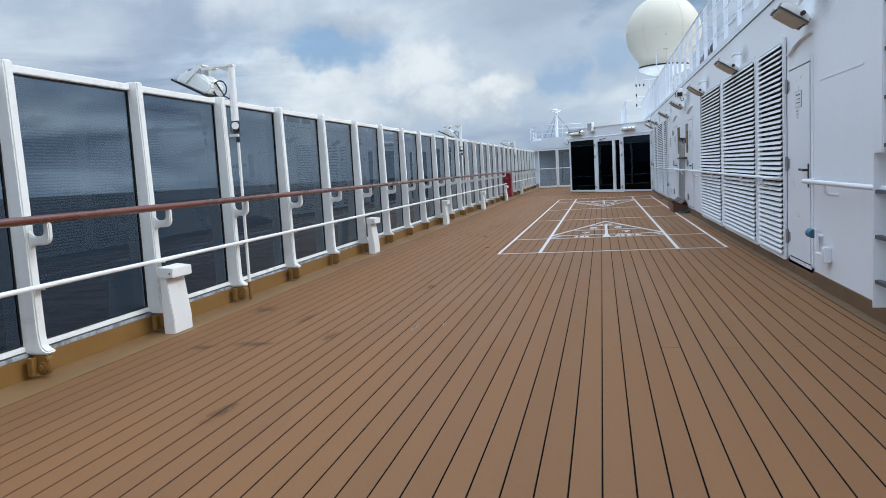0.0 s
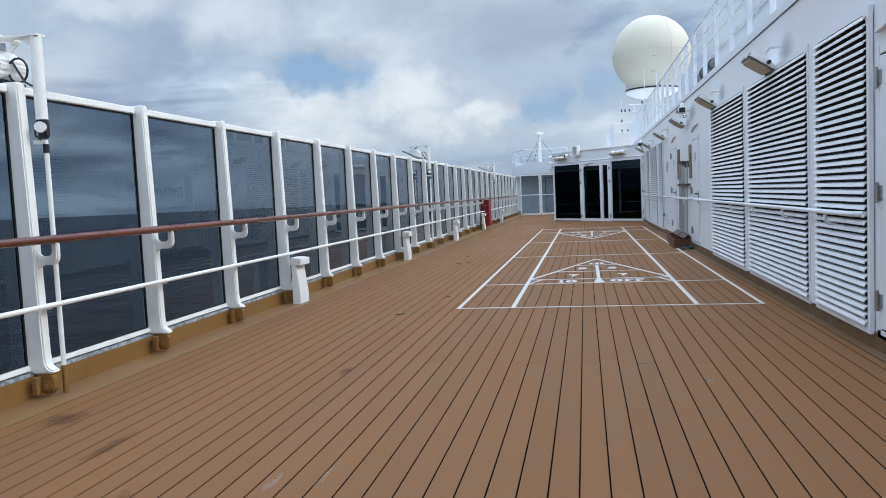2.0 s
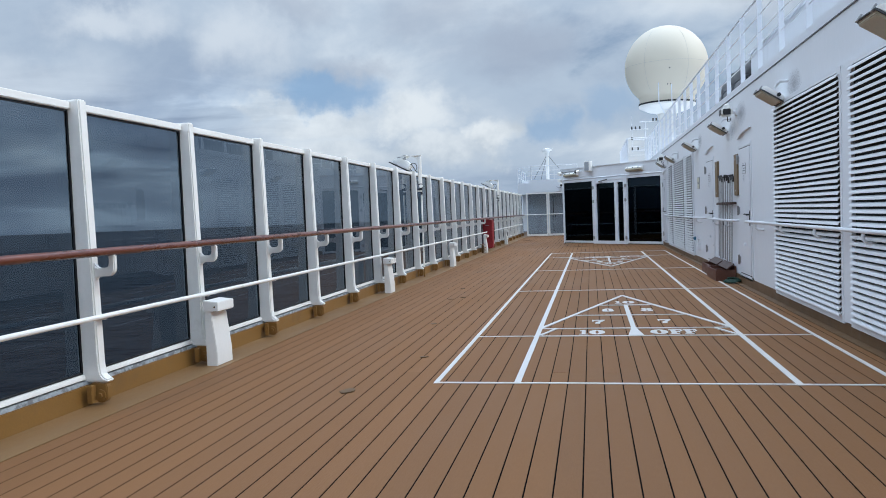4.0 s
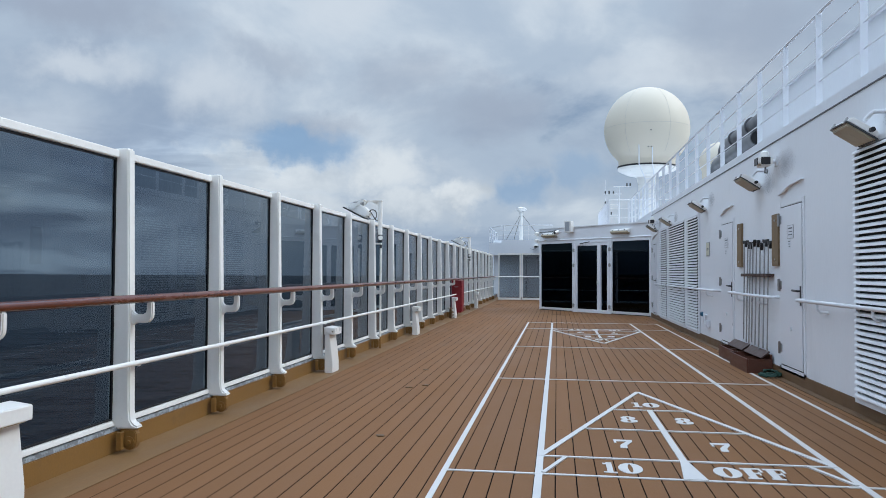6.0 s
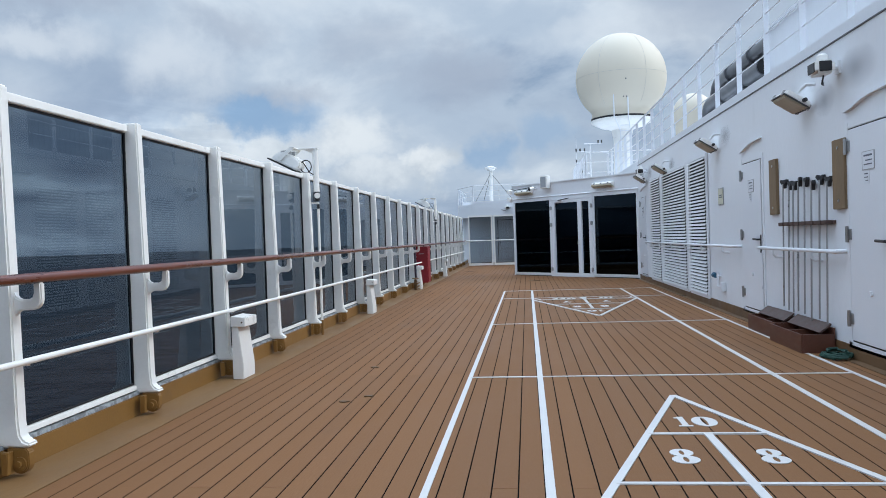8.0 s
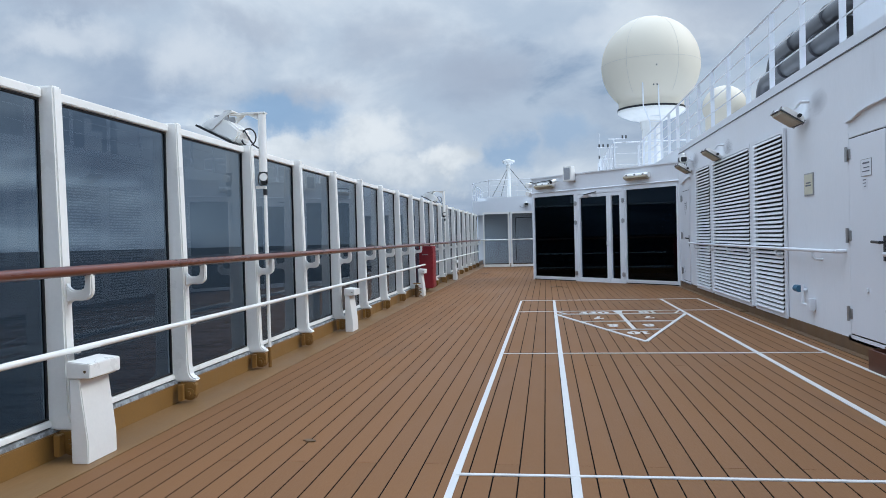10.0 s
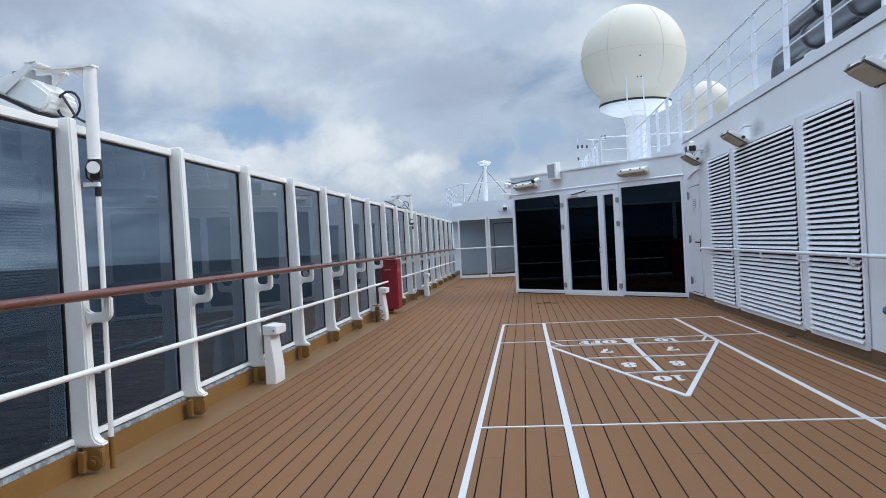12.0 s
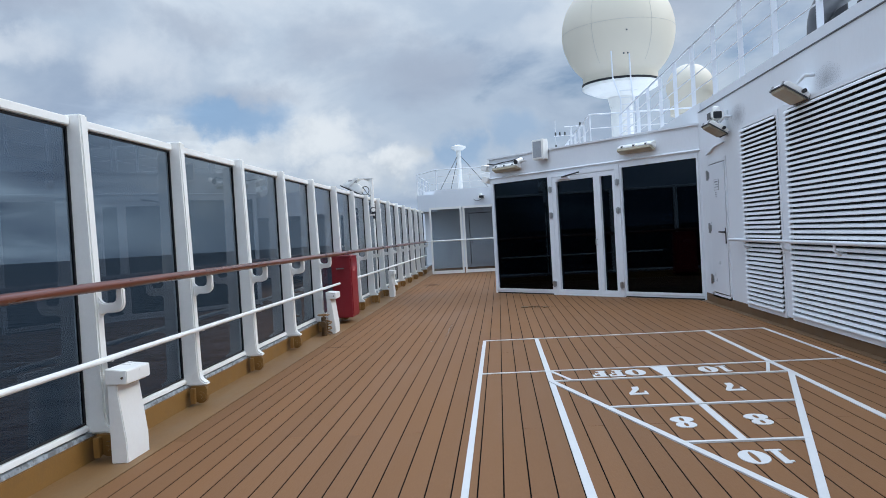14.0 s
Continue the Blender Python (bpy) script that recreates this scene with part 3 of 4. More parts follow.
def flood_pole():
    """A floodlight on a square arm beside a post, fed by a conduit from the deck."""
    t = thing("floodlight_pole", pose(0, 0, 0), "white floodlight on a bracket pole with a black cable", "floodlight", "floodlight poles along the windscreen")
    part("conduit", Build().tube([(0.19, 0.13, 0.2), (0.19, 0.13, 1.78)], 0.017, 10), POSTW, t, smooth=True)
    part("conduit_foot", Build().tube([(0.19, 0.13, 0.0), (0.19, 0.13, 0.2)], 0.018, 10), TAN, t, "ochre painted pipe foot", smooth=True)
    part("coupling", Build().tube([(0.19, 0.13, 1.70), (0.19, 0.13, 1.76)], 0.021, 10), BLACKP, t, "black cable gland")
    part("clip", Build().box(0.10, 0.2, 0.118, 0.142, 1.765, 1.79), POSTW, t)
    part("pole", Build().tube([(0.175, 0.13, 1.93), (0.175, 0.13, 2.50)], 0.040, 16), POSTW, t, smooth=True)
    part("arm", Build().box(-0.17, 0.215, 0.085, 0.175, 2.50, 2.515).prism([(0.02, 0.11, 2.5), (0.139, 0.11, 2.5), (0.139, 0.11, 2.44)], (0, 0.012, 0)), POSTW, t)
    part("junction", Build().box(0.15, 0.215, 0.10, 0.16, 1.80, 1.929), BLACKP, t, "black cable junction", bevel=0.012)
    part("junction_cap", Build().tube([(0.185, 0.099, 1.875), (0.20, 0.07, 1.875)], 0.038, 14), POSTW, t, "white round junction cap", smooth=True)
    part("tail", Build().tube([(0.15, 0.12, 1.93), (0.128, 0.11, 1.88), (0.13, 0.11, 1.82), (0.165, 0.12, 1.79)], 0.007, 6), BLACKP, t, smooth=True)
    head = part("lamp_head", Build().prism([(-0.39, -0.03, 2.36), (-0.36, -0.03, 2.43), (-0.25, -0.03, 2.475), (-0.10, -0.03, 2.42), (0.01, -0.03, 2.33), (0.0, -0.03, 2.26), (-0.06, -0.03, 2.21)], (0, 0.30, 0)), POSTW, t, "white floodlight head", bevel=0.02)
    part("fin", Build().box(-0.27, -0.13, 0.03, 0.05, 2.40, 2.492), STEEL, head)
    part("fin", Build().box(-0.27, -0.13, 0.19, 0.21, 2.40, 2.492), STEEL, head)
    part("bracket", Build().prism([(-0.33, -0.046, 2.38), (-0.12, -0.046, 2.515), (-0.06, -0.046, 2.515), (-0.27, -0.046, 2.34)], (0, 0.012, 0)).prism([(-0.33, 0.275, 2.38), (-0.12, 0.275, 2.515), (-0.06, 0.275, 2.515), (-0.27, 0.275, 2.34)], (0, 0.012, 0)).box(-0.14, -0.06, -0.046, 0.287, 2.508, 2.52), POSTW, head)
    part("glass_front", Build().prism([(-0.44, -0.04, 2.385), (-0.43, -0.04, 2.402), (-0.045, -0.04, 2.205), (-0.055, -0.04, 2.187)], (0, 0.32, 0)), BLACKP, head)
    cab = [(-0.05, 0.12, 2.33)] + [(0.05 + 0.075 * math.cos(a), 0.09, 2.27 + 0.085 * math.sin(a)) for a in [math.pi - math.tau * 1.15 * i / 16 for i in range(17)]] + [(0.10, 0.085, 2.19), (0.15, 0.09, 2.16)]
    part("cable", Build().tube(cab, 0.008, 6), BLACKP, t, smooth=True)
    return t


f0 = flood_pole()
f0.matrix_basis = pose(FENCE, POST0 + PITCH, 0)
for k in (10, 19):
    copy_thing(f0, pose(FENCE, POST0 + PITCH * k, 0))


# ---- inboard wall: louvres, doors, rails, lights ----
def louvre(y0, y1, z0=0.16, z1=2.46):
    t = thing("louvre", pose(WALL, y0, 0), "white painted steel ventilation louvre with horizontal slats", "louvre", "louvre panels in the superstructure wall")
    L, c = y1 - y0, 0.07
    # dark sheet on the closed wall, painting in the depth behind the slats
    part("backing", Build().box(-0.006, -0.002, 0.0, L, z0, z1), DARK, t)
    fr = Build()
    fr.box(-0.038, -0.007, -0.05, 0, z0 - 0.05, z1 + 0.05).box(-0.038, -0.007, L, L + 0.05, z0 - 0.05, z1 + 0.05).box(-0.038, -0.007, 0, L, z0 - 0.05, z0).box(-0.038, -0.007, 0, L, z1, z1 + 0.05)
    for ya, s in ((0, 1), (L, -1)):
        fr.prism([(-0.037, ya, z1), (-0.037, ya + s * c, z1), (-0.037, ya, z1 - c)], (0.030, 0, 0))
        fr.prism([(-0.037, ya, z0), (-0.037, ya + s * c, z0), (-0.037, ya, z0 + c)], (0.030, 0, 0))
    part("frame", fr, WHITE, t)
    n = 40
    step = (z1 - z0) / n
    sl = Build().prism([(-0.016, 0.002, 0.027), (-0.035, 0.002, 0.029), (-0.052, 0.002, 0.021), (-0.062, 0.002, 0.007), (-0.064, 0.002, -0.008), (-0.057, 0.002, -0.009), (-0.052, 0.002, 0.004), (-0.041, 0.002, 0.015), (-0.018, 0.002, 0.021)], (0, L - 0.004, 0)).mesh("slat", SLATW, 0, True)
    for i in range(n):
        part("slat", sl, SLATW, t, at=pose(0, 0, z0 + step * (i + 0.3)))
    for ym in ([L / 3, 2 * L / 3] if L > 2 else [L / 2]):
        # stays coloured dark, as they would look shaded behind the slats
        part("stay", Build().box(-0.019, -0.010, ym - 0.008, ym + 0.008, z0, z1), SHADE, t)
    return t


for a, b in ((7.50, 8.74), (9.02, 11.58), (11.90, 14.46), (22.46, 23.76), (24.06, 26.50), (26.78, 28.06)):
    louvre(a, b)
tagged(part("louvre_pillars", Build().box(WALL - 0.03, WALL, 8.79, 8.97, 0.13, 2.52).box(WALL - 0.03, WALL, 11.63, 11.85, 0.13, 2.52).box(WALL - 0.03, WALL, 23.81, 24.01, 0.13, 2.52).box(WALL - 0.03, WALL, 26.55, 26.73, 0.13, 2.52), WHITE), "white steel pillars between the louvres", "pillar", "", "structure")


def steel_door(yc, number, width=0.83, sign=True):
    t = thing("door_%d" % number, pose(WALL + 0.018, yc, 0), "closed white weathertight steel door with grey hinges and a black lever handle", "door", kind="structure")
    w = width / 2
    z0, z1 = 0.18, 2.12
    part("door_frame", Build().box(-0.03, 0, -w - 0.08, -w - 0.014, 0.1, z1 + 0.07).box(-0.03, 0, w + 0.010, w + 0.08, 0.1, z1 + 0.07).box(-0.03, 0, -w - 0.014, w + 0.010, z1 + 0.012, z1 + 0.07).box(-0.03, 0, -w - 0.08, w + 0.08, 0.1, z0 - 0.016), WHITE, t, bevel=0.004)
    part("gasket", Build().box(-0.024, -0.019, -w - 0.013, w + 0.009, z0 - 0.015, z1 + 0.011), GASKET, t)
    leaf = part("leaf", Build().box(-0.036, -0.0245, -w, w, z0, z1), DOORW, t, bevel=0.005)
    for z in (0.38, 1.16, 1.97):
        part("hinge", Build().tube([(-0.055, w + 0.015, z - 0.075), (-0.055, w + 0.015, z + 0.075)], 0.016, 8).box(-0.046, -0.031, w - 0.05, w + 0.07, z - 0.05, z + 0.05), STEEL, t, "grey steel hinge", bevel=0.003)
    part("handle", Build().box(-0.044, -0.036, -w + 0.02, -w + 0.055, 0.93, 1.16).tube([(-0.04, -w + 0.04, 1.10), (-0.085, -w + 0.04, 1.10)], 0.012, 8).tube([(-0.085, -w + 0.03, 1.10), (-0.085, -w + 0.20, 1.105)], 0.013, 8), BLACKP, leaf, "black lever handle")
    part("keeper", Build().box(-0.055, -0.036, -0.02, 0.01, 0.62, 0.66).box(-0.05, -0.036, -0.03, 0.02, 0.63, 0.64), WHITE, leaf)
    # drip cap, bent down at its far end
    part("drip_cap", Build().prism([(-0.055, -w - 0.05, 2.395), (-0.055, -0.05, 2.378), (-0.055, 0.15, 2.355), (-0.055, 0.3, 2.318), (-0.055, w + 0.05, 2.300), (-0.055, w + 0.05, 2.286), (-0.055, 0.28, 2.304), (-0.055, 0.13, 2.341), (-0.055, -0.05, 2.364), (-0.055, -w - 0.05, 2.381)], (0.05, 0, 0)), WHITE, t)
    if sign:
        a = part("notice", Build().box(-0.042, -0.0365, -0.12, 0.10, 1.73, 1.88), PAPER, leaf, "small framed white notice")
        part("print", Build().box(-0.044, -0.0425, -0.09, 0.07, 1.84, 1.855).box(-0.044, -0.0425, -0.09, 0.04, 1.80, 1.81).box(-0.044, -0.0425, -0.09, 0.07, 1.765, 1.775), INK, a)
        part("notice_edge", Build().box(-0.0425, -0.0365, -0.128, 0.108, 1.88, 1.886).box(-0.0425, -0.0365, -0.128, 0.108, 1.722, 1.73).box(-0.0425, -0.0365, -0.128, -0.12, 1.73, 1.88).box(-0.0425, -0.0365, 0.10, 0.108, 1.73, 1.88), STEEL, a)
        c = part("notice", Build().box(-0.039, -0.0365, -0.02, 0.09, 1.60, 1.71), PAPER, leaf)
        part("print", Build().box(-0.041, -0.0395, 0.0, 0.07, 1.685, 1.695).box(-0.041, -0.0395, 0.0, 0.07, 1.655, 1.663).box(-0.041, -0.0395, 0.0, 0.05, 1.625, 1.633), INK, c)
    return t


steel_door(6.89, 1)
steel_door(16.52, 2)
steel_door(19.99, 3)
steel_door(29.35, 4, 0.80)


def wall_rail(y0, y1, n):
    t = thing("wall_handrail", pose(0, 0, 0), "white painted pipe handrail on the superstructure wall", "handrail", "wall handrails")
    x, z = WALL - 0.11, 1.0
    part("pipe", Build().tube([(WALL, y0, z - 0.0), (x + 0.01, y0 + 0.012, z), (x, y0 + 0.05, z), (x, y1 - 0.05, z), (x + 0.01, y1 - 0.012, z), (WALL, y1, z)], 0.021, 10), WHITE, t, smooth=True)
    for i in range(n):
        y = y0 + (y1 - y0) * (i + 0.5) / n
        part("bracket", Build().tube([(x, y, z - 0.02), (x, y, z - 0.07), (x + 0.03, y, z - 0.10), (WALL, y, z - 0.105)], 0.015, 8), WHITE, t, smooth=True)


wall_rail(3.4, 6.38, 2)
wall_rail(7.55, 16.02, 6)
wall_rail(17.04, 19.45, 2)
wall_rail(20.55, 28.6, 6)


def wall_light(thing_m, group="floodlights on the superstructure wall"):
    """A flat bulkhead floodlight on a short arm, tilted down and outwards."""
    t = thing("bulkhead_floodlight", thing_m, "weathered white bulkhead floodlight with a yellowed diffuser", "floodlight", group)
    part("arm", Build().tube([(0, -0.22, 0.08), (-0.09, -0.22, 0.08), (-0.11, -0.2, 0.06), (-0.12, -0.1, 0.03)], 0.018, 8), WHITE, t, smooth=True)
    tilt = pose(-0.16, 0, -0.05, 0, 33, 0)
    body = part("housing", Build().prism([(-0.15, -0.20, -0.03), (0.15, -0.20, -0.03), (0.13, -0.20, 0.035), (-0.13, -0.20, 0.035)], (0, 0.40, 0)), POSTW, t, bevel=0.012, at=tilt)
    part("diffuser", Build().prism([(-0.135, -0.185, -0.031), (0.135, -0.185, -0.031), (0.12, -0.185, -0.055), (-0.12, -0.185, -0.055)], (0, 0.37, 0)), LENS, body, "yellowed frosted diffuser", bevel=0.006)
    part("rim", Build().box(-0.154, 0.154, -0.204, -0.188, -0.036, -0.024).box(-0.154, 0.154, 0.188, 0.204, -0.036, -0.024).box(-0.154, -0.138, -0.188, 0.188, -0.036, -0.024).box(0.138, 0.154, -0.188, 0.188, -0.036, -0.024), SHADE, body, "dark rubber rim")
    part("gland", Build().tube([(0.06, -0.201, 0.01), (0.06, -0.245, 0.01)], 0.022, 8), BLACKP, body)
    for yy in (-0.15, 0.15):
        for s in (-1, 1):
            part("clamp", Build().box(s * 0.152 - 0.008, s * 0.152 + 0.008, yy - 0.018, yy + 0.018, -0.045, 0.015), STEEL, body)
    return t


l0 = wall_light(pose(WALL, 6.56, 2.63))
for y in (10.38, 14.1, 17.95, 21.8, 26.0, 28.75):
    copy_thing(l0, pose(WALL, y, 2.62))


def dome_camera(m):
    t = thing("security_camera", m, "white security camera with a dark lens window on a bracket", "camera", "security cameras")
    part("bracket", Build().box(-0.02, 0, -0.05, 0.05, -0.06, 0.06).tube([(0, 0, 0), (-0.14, 0, 0.0)], 0.025, 8), WHITE, t)
    part("housing", Build().box(-0.25, -0.07, -0.13, 0.13, -0.065, 0.065), POSTW, t, bevel=0.03, smooth=True)
    part("cap", Build().lathe([(0.05, 0.07), (0.05, 0.12), (0.03, 0.14)], 14, (-0.14, 0.02, 0)), POSTW, t, smooth=True)
    part("lens_window", Build().box(-0.257, -0.246, -0.09, 0.08, -0.05, 0.045).box(-0.225, -0.11, -0.137, -0.127, -0.05, 0.045), BLACKP, t, "dark lens window", bevel=0.008)
    part("cable", Build().tube([(-0.14, 0, -0.07), (-0.12, 0.1, -0.13), (-0.06, 0.22, -0.12), (-0.04, 0.3, -0.06)], 0.008, 6), BLACKP, t, smooth=True)
    return t


dome_camera(pose(WALL, 17.13, 2.74))
dome_camera(pose(WALL, 28.72, 2.74))

# ---- shuffleboard court ----
court = thing("shuffleboard_court", pose(0, 0, 0), "white painted shuffleboard court with numbered scoring triangles on the deck", "court marking")
ZL = 0.0042
laid = itertools.count()      # each stripe lies a hair above the one before, as a coat of paint does


def stripe(a, b, w, w2=None):
    a, b = Vector((*a, 0)), Vector((*b, 0))
    s = Vector((-(b - a).y, (b - a).x, 0)).normalized() / 2
    w2 = w if w2 is None else w2
    pts = [a + s * w, b + s * w2, b - s * w2, a - s * w]
    part("line", Build().prism([(p.x, p.y, 0.0005) for p in pts], (0, 0, ZL + 0.0003 * (next(laid) % 24))), LINE, court)


def ring(cx, cy, a, b, ia, ib, n=24):
    """A fat oval with a narrow slit, as quads between two outlines."""
    o = [(cx + a * math.cos(k * math.tau / n), cy + b * math.sin(k * math.tau / n)) for k in range(n)]
    q = [(cx + ia * math.cos(k * math.tau / n), cy + ib * math.sin(k * math.tau / n)) for k in range(n)]
    return [[o[k], o[(k + 1) % n], q[(k + 1) % n], q[k]] for k in range(n)]


def bar(x0, x1, y0, y1):
    return [[(x0, y0), (x1, y0), (x1, y1), (x0, y1)]]


# fat slab-serif signs in a unit square, each a list of strokes
SIGNS = {
    "0": [ring(0.5, 0.5, 0.5, 0.5, 0.10, 0.40)], "O": [ring(0.5, 0.5, 0.5, 0.5, 0.12, 0.40)],
    "8": [ring(0.5, 0.74, 0.43, 0.26, 0.09, 0.16), ring(0.5, 0.27, 0.5, 0.27, 0.10, 0.17)],
    "1": [bar(0.28, 0.72, 0.1, 1.0), bar(0.0, 1.0, 0.0, 0.1), bar(0.04, 0.28, 0.82, 0.93)],
    "7": [bar(0.0, 1.0, 0.80, 1.0), bar(0.0, 0.12, 0.58, 0.80), [[(0.70, 0.80), (0.30, 0.36), (0.24, 0.0), (0.62, 0.0), (0.66, 0.36), (1.0, 0.80)]]],
    "F": [bar(0.12, 0.52, 0.1, 0.88), bar(0.0, 0.66, 0.0, 0.1), bar(0.0, 1.0, 0.88, 1.0), bar(0.86, 1.0, 0.62, 0.88), bar(0.52, 0.72, 0.45, 0.56), bar(0.72, 0.80, 0.34, 0.67)],
}


def numeral(text, x, y, width, height, flip=False):
    cells = [0.72 if c == "1" else 1.3 if text == "10" and c == "0" else 1.35 if c == "O" else 1.0 for c in text]
    gap = 0.10
    unit = width / (sum(cells) + gap * (len(text) - 1))
    b, at, sign = Build(), -width / 2, -1 if flip else 1
    for c, w in zip(text, cells):
        for k, stroke in enumerate(SIGNS[c]):
            for poly in stroke:
                b.prism([(sign * (at + px * w * unit), sign * (py - 0.5) * height, 0.0005 + 0.0002 * k) for px, py in poly], (0, 0, 0.0038))
        at += (w + gap) * unit
    part("numeral", b, LINE, court, at=pose(x, y, 0.0))


CX0, CX1, IX0, IX1, CXM = -0.82, 2.41, -0.207, 1.755, 0.772
YC, YE, YM, YZ, YO, YN = 9.76, 11.87, 16.25, 20.31, 24.69, 26.79
for x, w in ((CX0, 0.038), (CX1, 0.038), (IX0, 0.048), (IX1, 0.048)):
    stripe((x, YC - 0.02), (x, YN + 0.02), w)
for y in (YC, YE, YM, YZ, YO, YN):
    stripe((CX0, y), (CX1, y), 0.03)
for ye, s in ((YE, 1), (YO, -1)):
    apex = (CXM, ye + s * 3.54)
    base = ye + s * 0.48
    stripe((IX0, base), apex, 0.045)
    stripe((IX1, base), apex, 0.045)
    stripe((IX0, base), (IX1, base), 0.03)
    for d in (1.49, 2.43):
        h = (3.54 - d) / (3.54 - 0.48) * (IX1 - IX0) / 2
        stripe((CXM - h, ye + s * d), (CXM + h, ye + s * d), 0.03)
    stripe((CXM, base), (CXM, ye + s * 2.43), 0.05, 0.05)
    stripe((CXM, ye), (CXM, base), 0.15, 0.05)
    stripe((IX0 + 0.03, ye + s * 0.03), (IX0 + 0.18, base), 0.03)
    stripe((IX1 - 0.03, ye + s * 0.03), (IX1 - 0.18, base), 0.03)
    f = s < 0
    for text, dx, d, w, h in (("10", 0.0, 2.74, 0.26, 0.25), ("8", -0.235, 1.96, 0.15, 0.28), ("8", 0.235, 1.96, 0.15, 0.28), ("7", -0.36, 0.97, 0.14, 0.28), ("7", 0.36, 0.97, 0.14, 0.28), ("10", -0.43, 0.235, 0.26, 0.27), ("OFF", 0.38, 0.235, 0.46, 0.27)):
        numeral(text, CXM + s * dx, ye + s * d, w, h, f)

# ---- cue rack, boxes and clutter by the wall ----
rack = thing("cue_rack", pose(WALL, 0, 0), "teak wall boards and slotted rail holding shuffleboard cues", "rack")
for y0, y1 in ((16.98, 17.26), (18.92, 19.18)):
    bd = part("board", Build().box(-0.035, 0, y0, y1, 1.40, 2.06), BOARD, rack, "weathered teak board", bevel=0.004)
    for z in (1.48, 1.98):
        part("bolt", Build().tube([(-0.035, (y0 + y1) / 2, z), (-0.042, (y0 + y1) / 2, z)], 0.014, 8), STEEL, bd)
part("slotted_rail", Build().box(-0.03, 0, 17.28, 18.70, 1.262, 1.298), RAILW, rack, "dark brown slotted wooden rail")
teeth = (17.28, 17.42, 17.62, 17.84, 18.03, 18.20, 18.36, 18.53, 18.70)
for y0, y1 in zip(teeth, teeth[1:]):
    part("tooth", Build().box(-0.095, -0.0305, y0 + 0.012, y1 - 0.012, 1.258, 1.300), RAILW, rack, bevel=0.004)


def cue():
    t = thing("shuffleboard_cue", pose(0, 0, 0), "shuffleboard cue with a grey shaft and black forked head", "cue", "cues in the rack")
    part("shaft", Build().tube([(0, 0, 0), (0, 0, 1.40)], 0.0095, 8), STEEL, t, smooth=True)
    hd = [(-0.018, 0, 1.35), (0.018, 0, 1.35), (0.025, 0, 1.39), (0.062, 0, 1.425), (0.058, 0, 1.45), (0.03, 0, 1.45), (0, 0, 1.425), (-0.03, 0, 1.45), (-0.058, 0, 1.45), (-0.062, 0, 1.425), (-0.025, 0, 1.39)]
    part("fork", Build().prism([(0, p[0], p[2]) for p in hd], (0.038, 0, 0)), BLACKP, t, "black plastic forked head", bevel=0.004)
    return t


c0 = cue()
c0.matrix_basis = pose(WALL - 0.075, 17.36, 0.28, 0, 1.2, 8)
for i, y in enumerate((17.56, 17.78, 17.97, 18.16, 18.31, 18.46, 18.62)):
    copy_thing(c0, pose(WALL - 0.075, y, 0.28 + (0.03, -0.01, 0.035, 0.05, 0.02, 0.03, 0.06)[i], random.uniform(-0.6, 0.6), 1.2, random.uniform(-35, 35)))


def open_box(m, L, W, H):
    t = thing("wooden_box", m, "open varnished brown wooden box on the deck", "box", "disc boxes under the cue rack")
    s = 0.02
    part("side", Build().box(-W, -W + s, 0, L, 0, H), BOXWOOD, t, bevel=0.003)
    part("side", Build().box(-s, 0, 0, L, 0, H + 0.06), BOXWOOD, t, bevel=0.003)
    part("end", Build().box(-W + s, -s, 0, s, 0, H), BOXWOOD, t, bevel=0.003)
    part("end", Build().box(-W + s, -s, L - s, L, 0, H), BOXWOOD, t, bevel=0.003)
    part("divider", Build().box(-W + s, -s, L * 0.48, L * 0.48 + s, 0.03, H - 0.01), BOXWOOD, t)
    part("base", Build().box(-W + s, -s, s, L - s, 0.01, 0.03), BOXWOOD, t)
    part("lid", Build().prism([(-0.13, 0.03, H + 0.004), (-0.02, 0.03, H + 0.085), (-0.025, 0.03, H + 0.1), (-0.14, 0.03, H + 0.016)], (0, L - 0.06, 0)), RAILW, t, "worn grey-brown lid tipped back")
    return t


open_box(pose(WALL - 0.02, 17.32, 0), 0.98, 0.32, 0.185)
open_box(pose(WALL - 0.02, 18.36, 0), 0.98, 0.26, 0.185)
net = Build()
for i in range(7):
    a = i * 0.9
    net.tube([(0.13 * math.cos(a + j * 0.5) * (1 - 0.08 * i) + random.uniform(-0.02, 0.02), 0.2 * math.sin(a + j * 0.5) * (1 - 0.06 * i), 0.012 + 0.009 * i + random.uniform(0, 0.008)) for j in range(9)], 0.013, 6)
gn = part("net_bundle", net, GREEN, at=pose(2.58, 17.02, 0), smooth=True)
tagged(gn, "dark green net bundled on the deck", "net")

tp = thing("deck_tap", pose(WALL, 21.75, 0.48), "white wall tap with a blue valve cap and pipework", "tap", "deck taps")
part("pipe", Build().tube([(-0.05, 0.0, 0.10), (-0.05, 0.0, -0.12), (-0.05, -0.2, -0.12), (0, -0.2, -0.12)], 0.018, 8).tube([(0, 0, 0.04), (-0.05, 0, 0.04)], 0.018, 8), WHITE, tp, smooth=True)
part("valve_cap", Build().tube([(-0.06, 0.06, 0.05), (-0.06, 0.2, 0.05)], 0.042, 12), BLUE, tp, "faded blue valve cap", smooth=True)
part("socket_box", Build().box(-0.07, 0, -0.3, -0.2, -0.18, -0.04), WHITE, tp, bevel=0.008)
t2 = copy_thing(tp, pose(WALL, 6.12, 0.46))
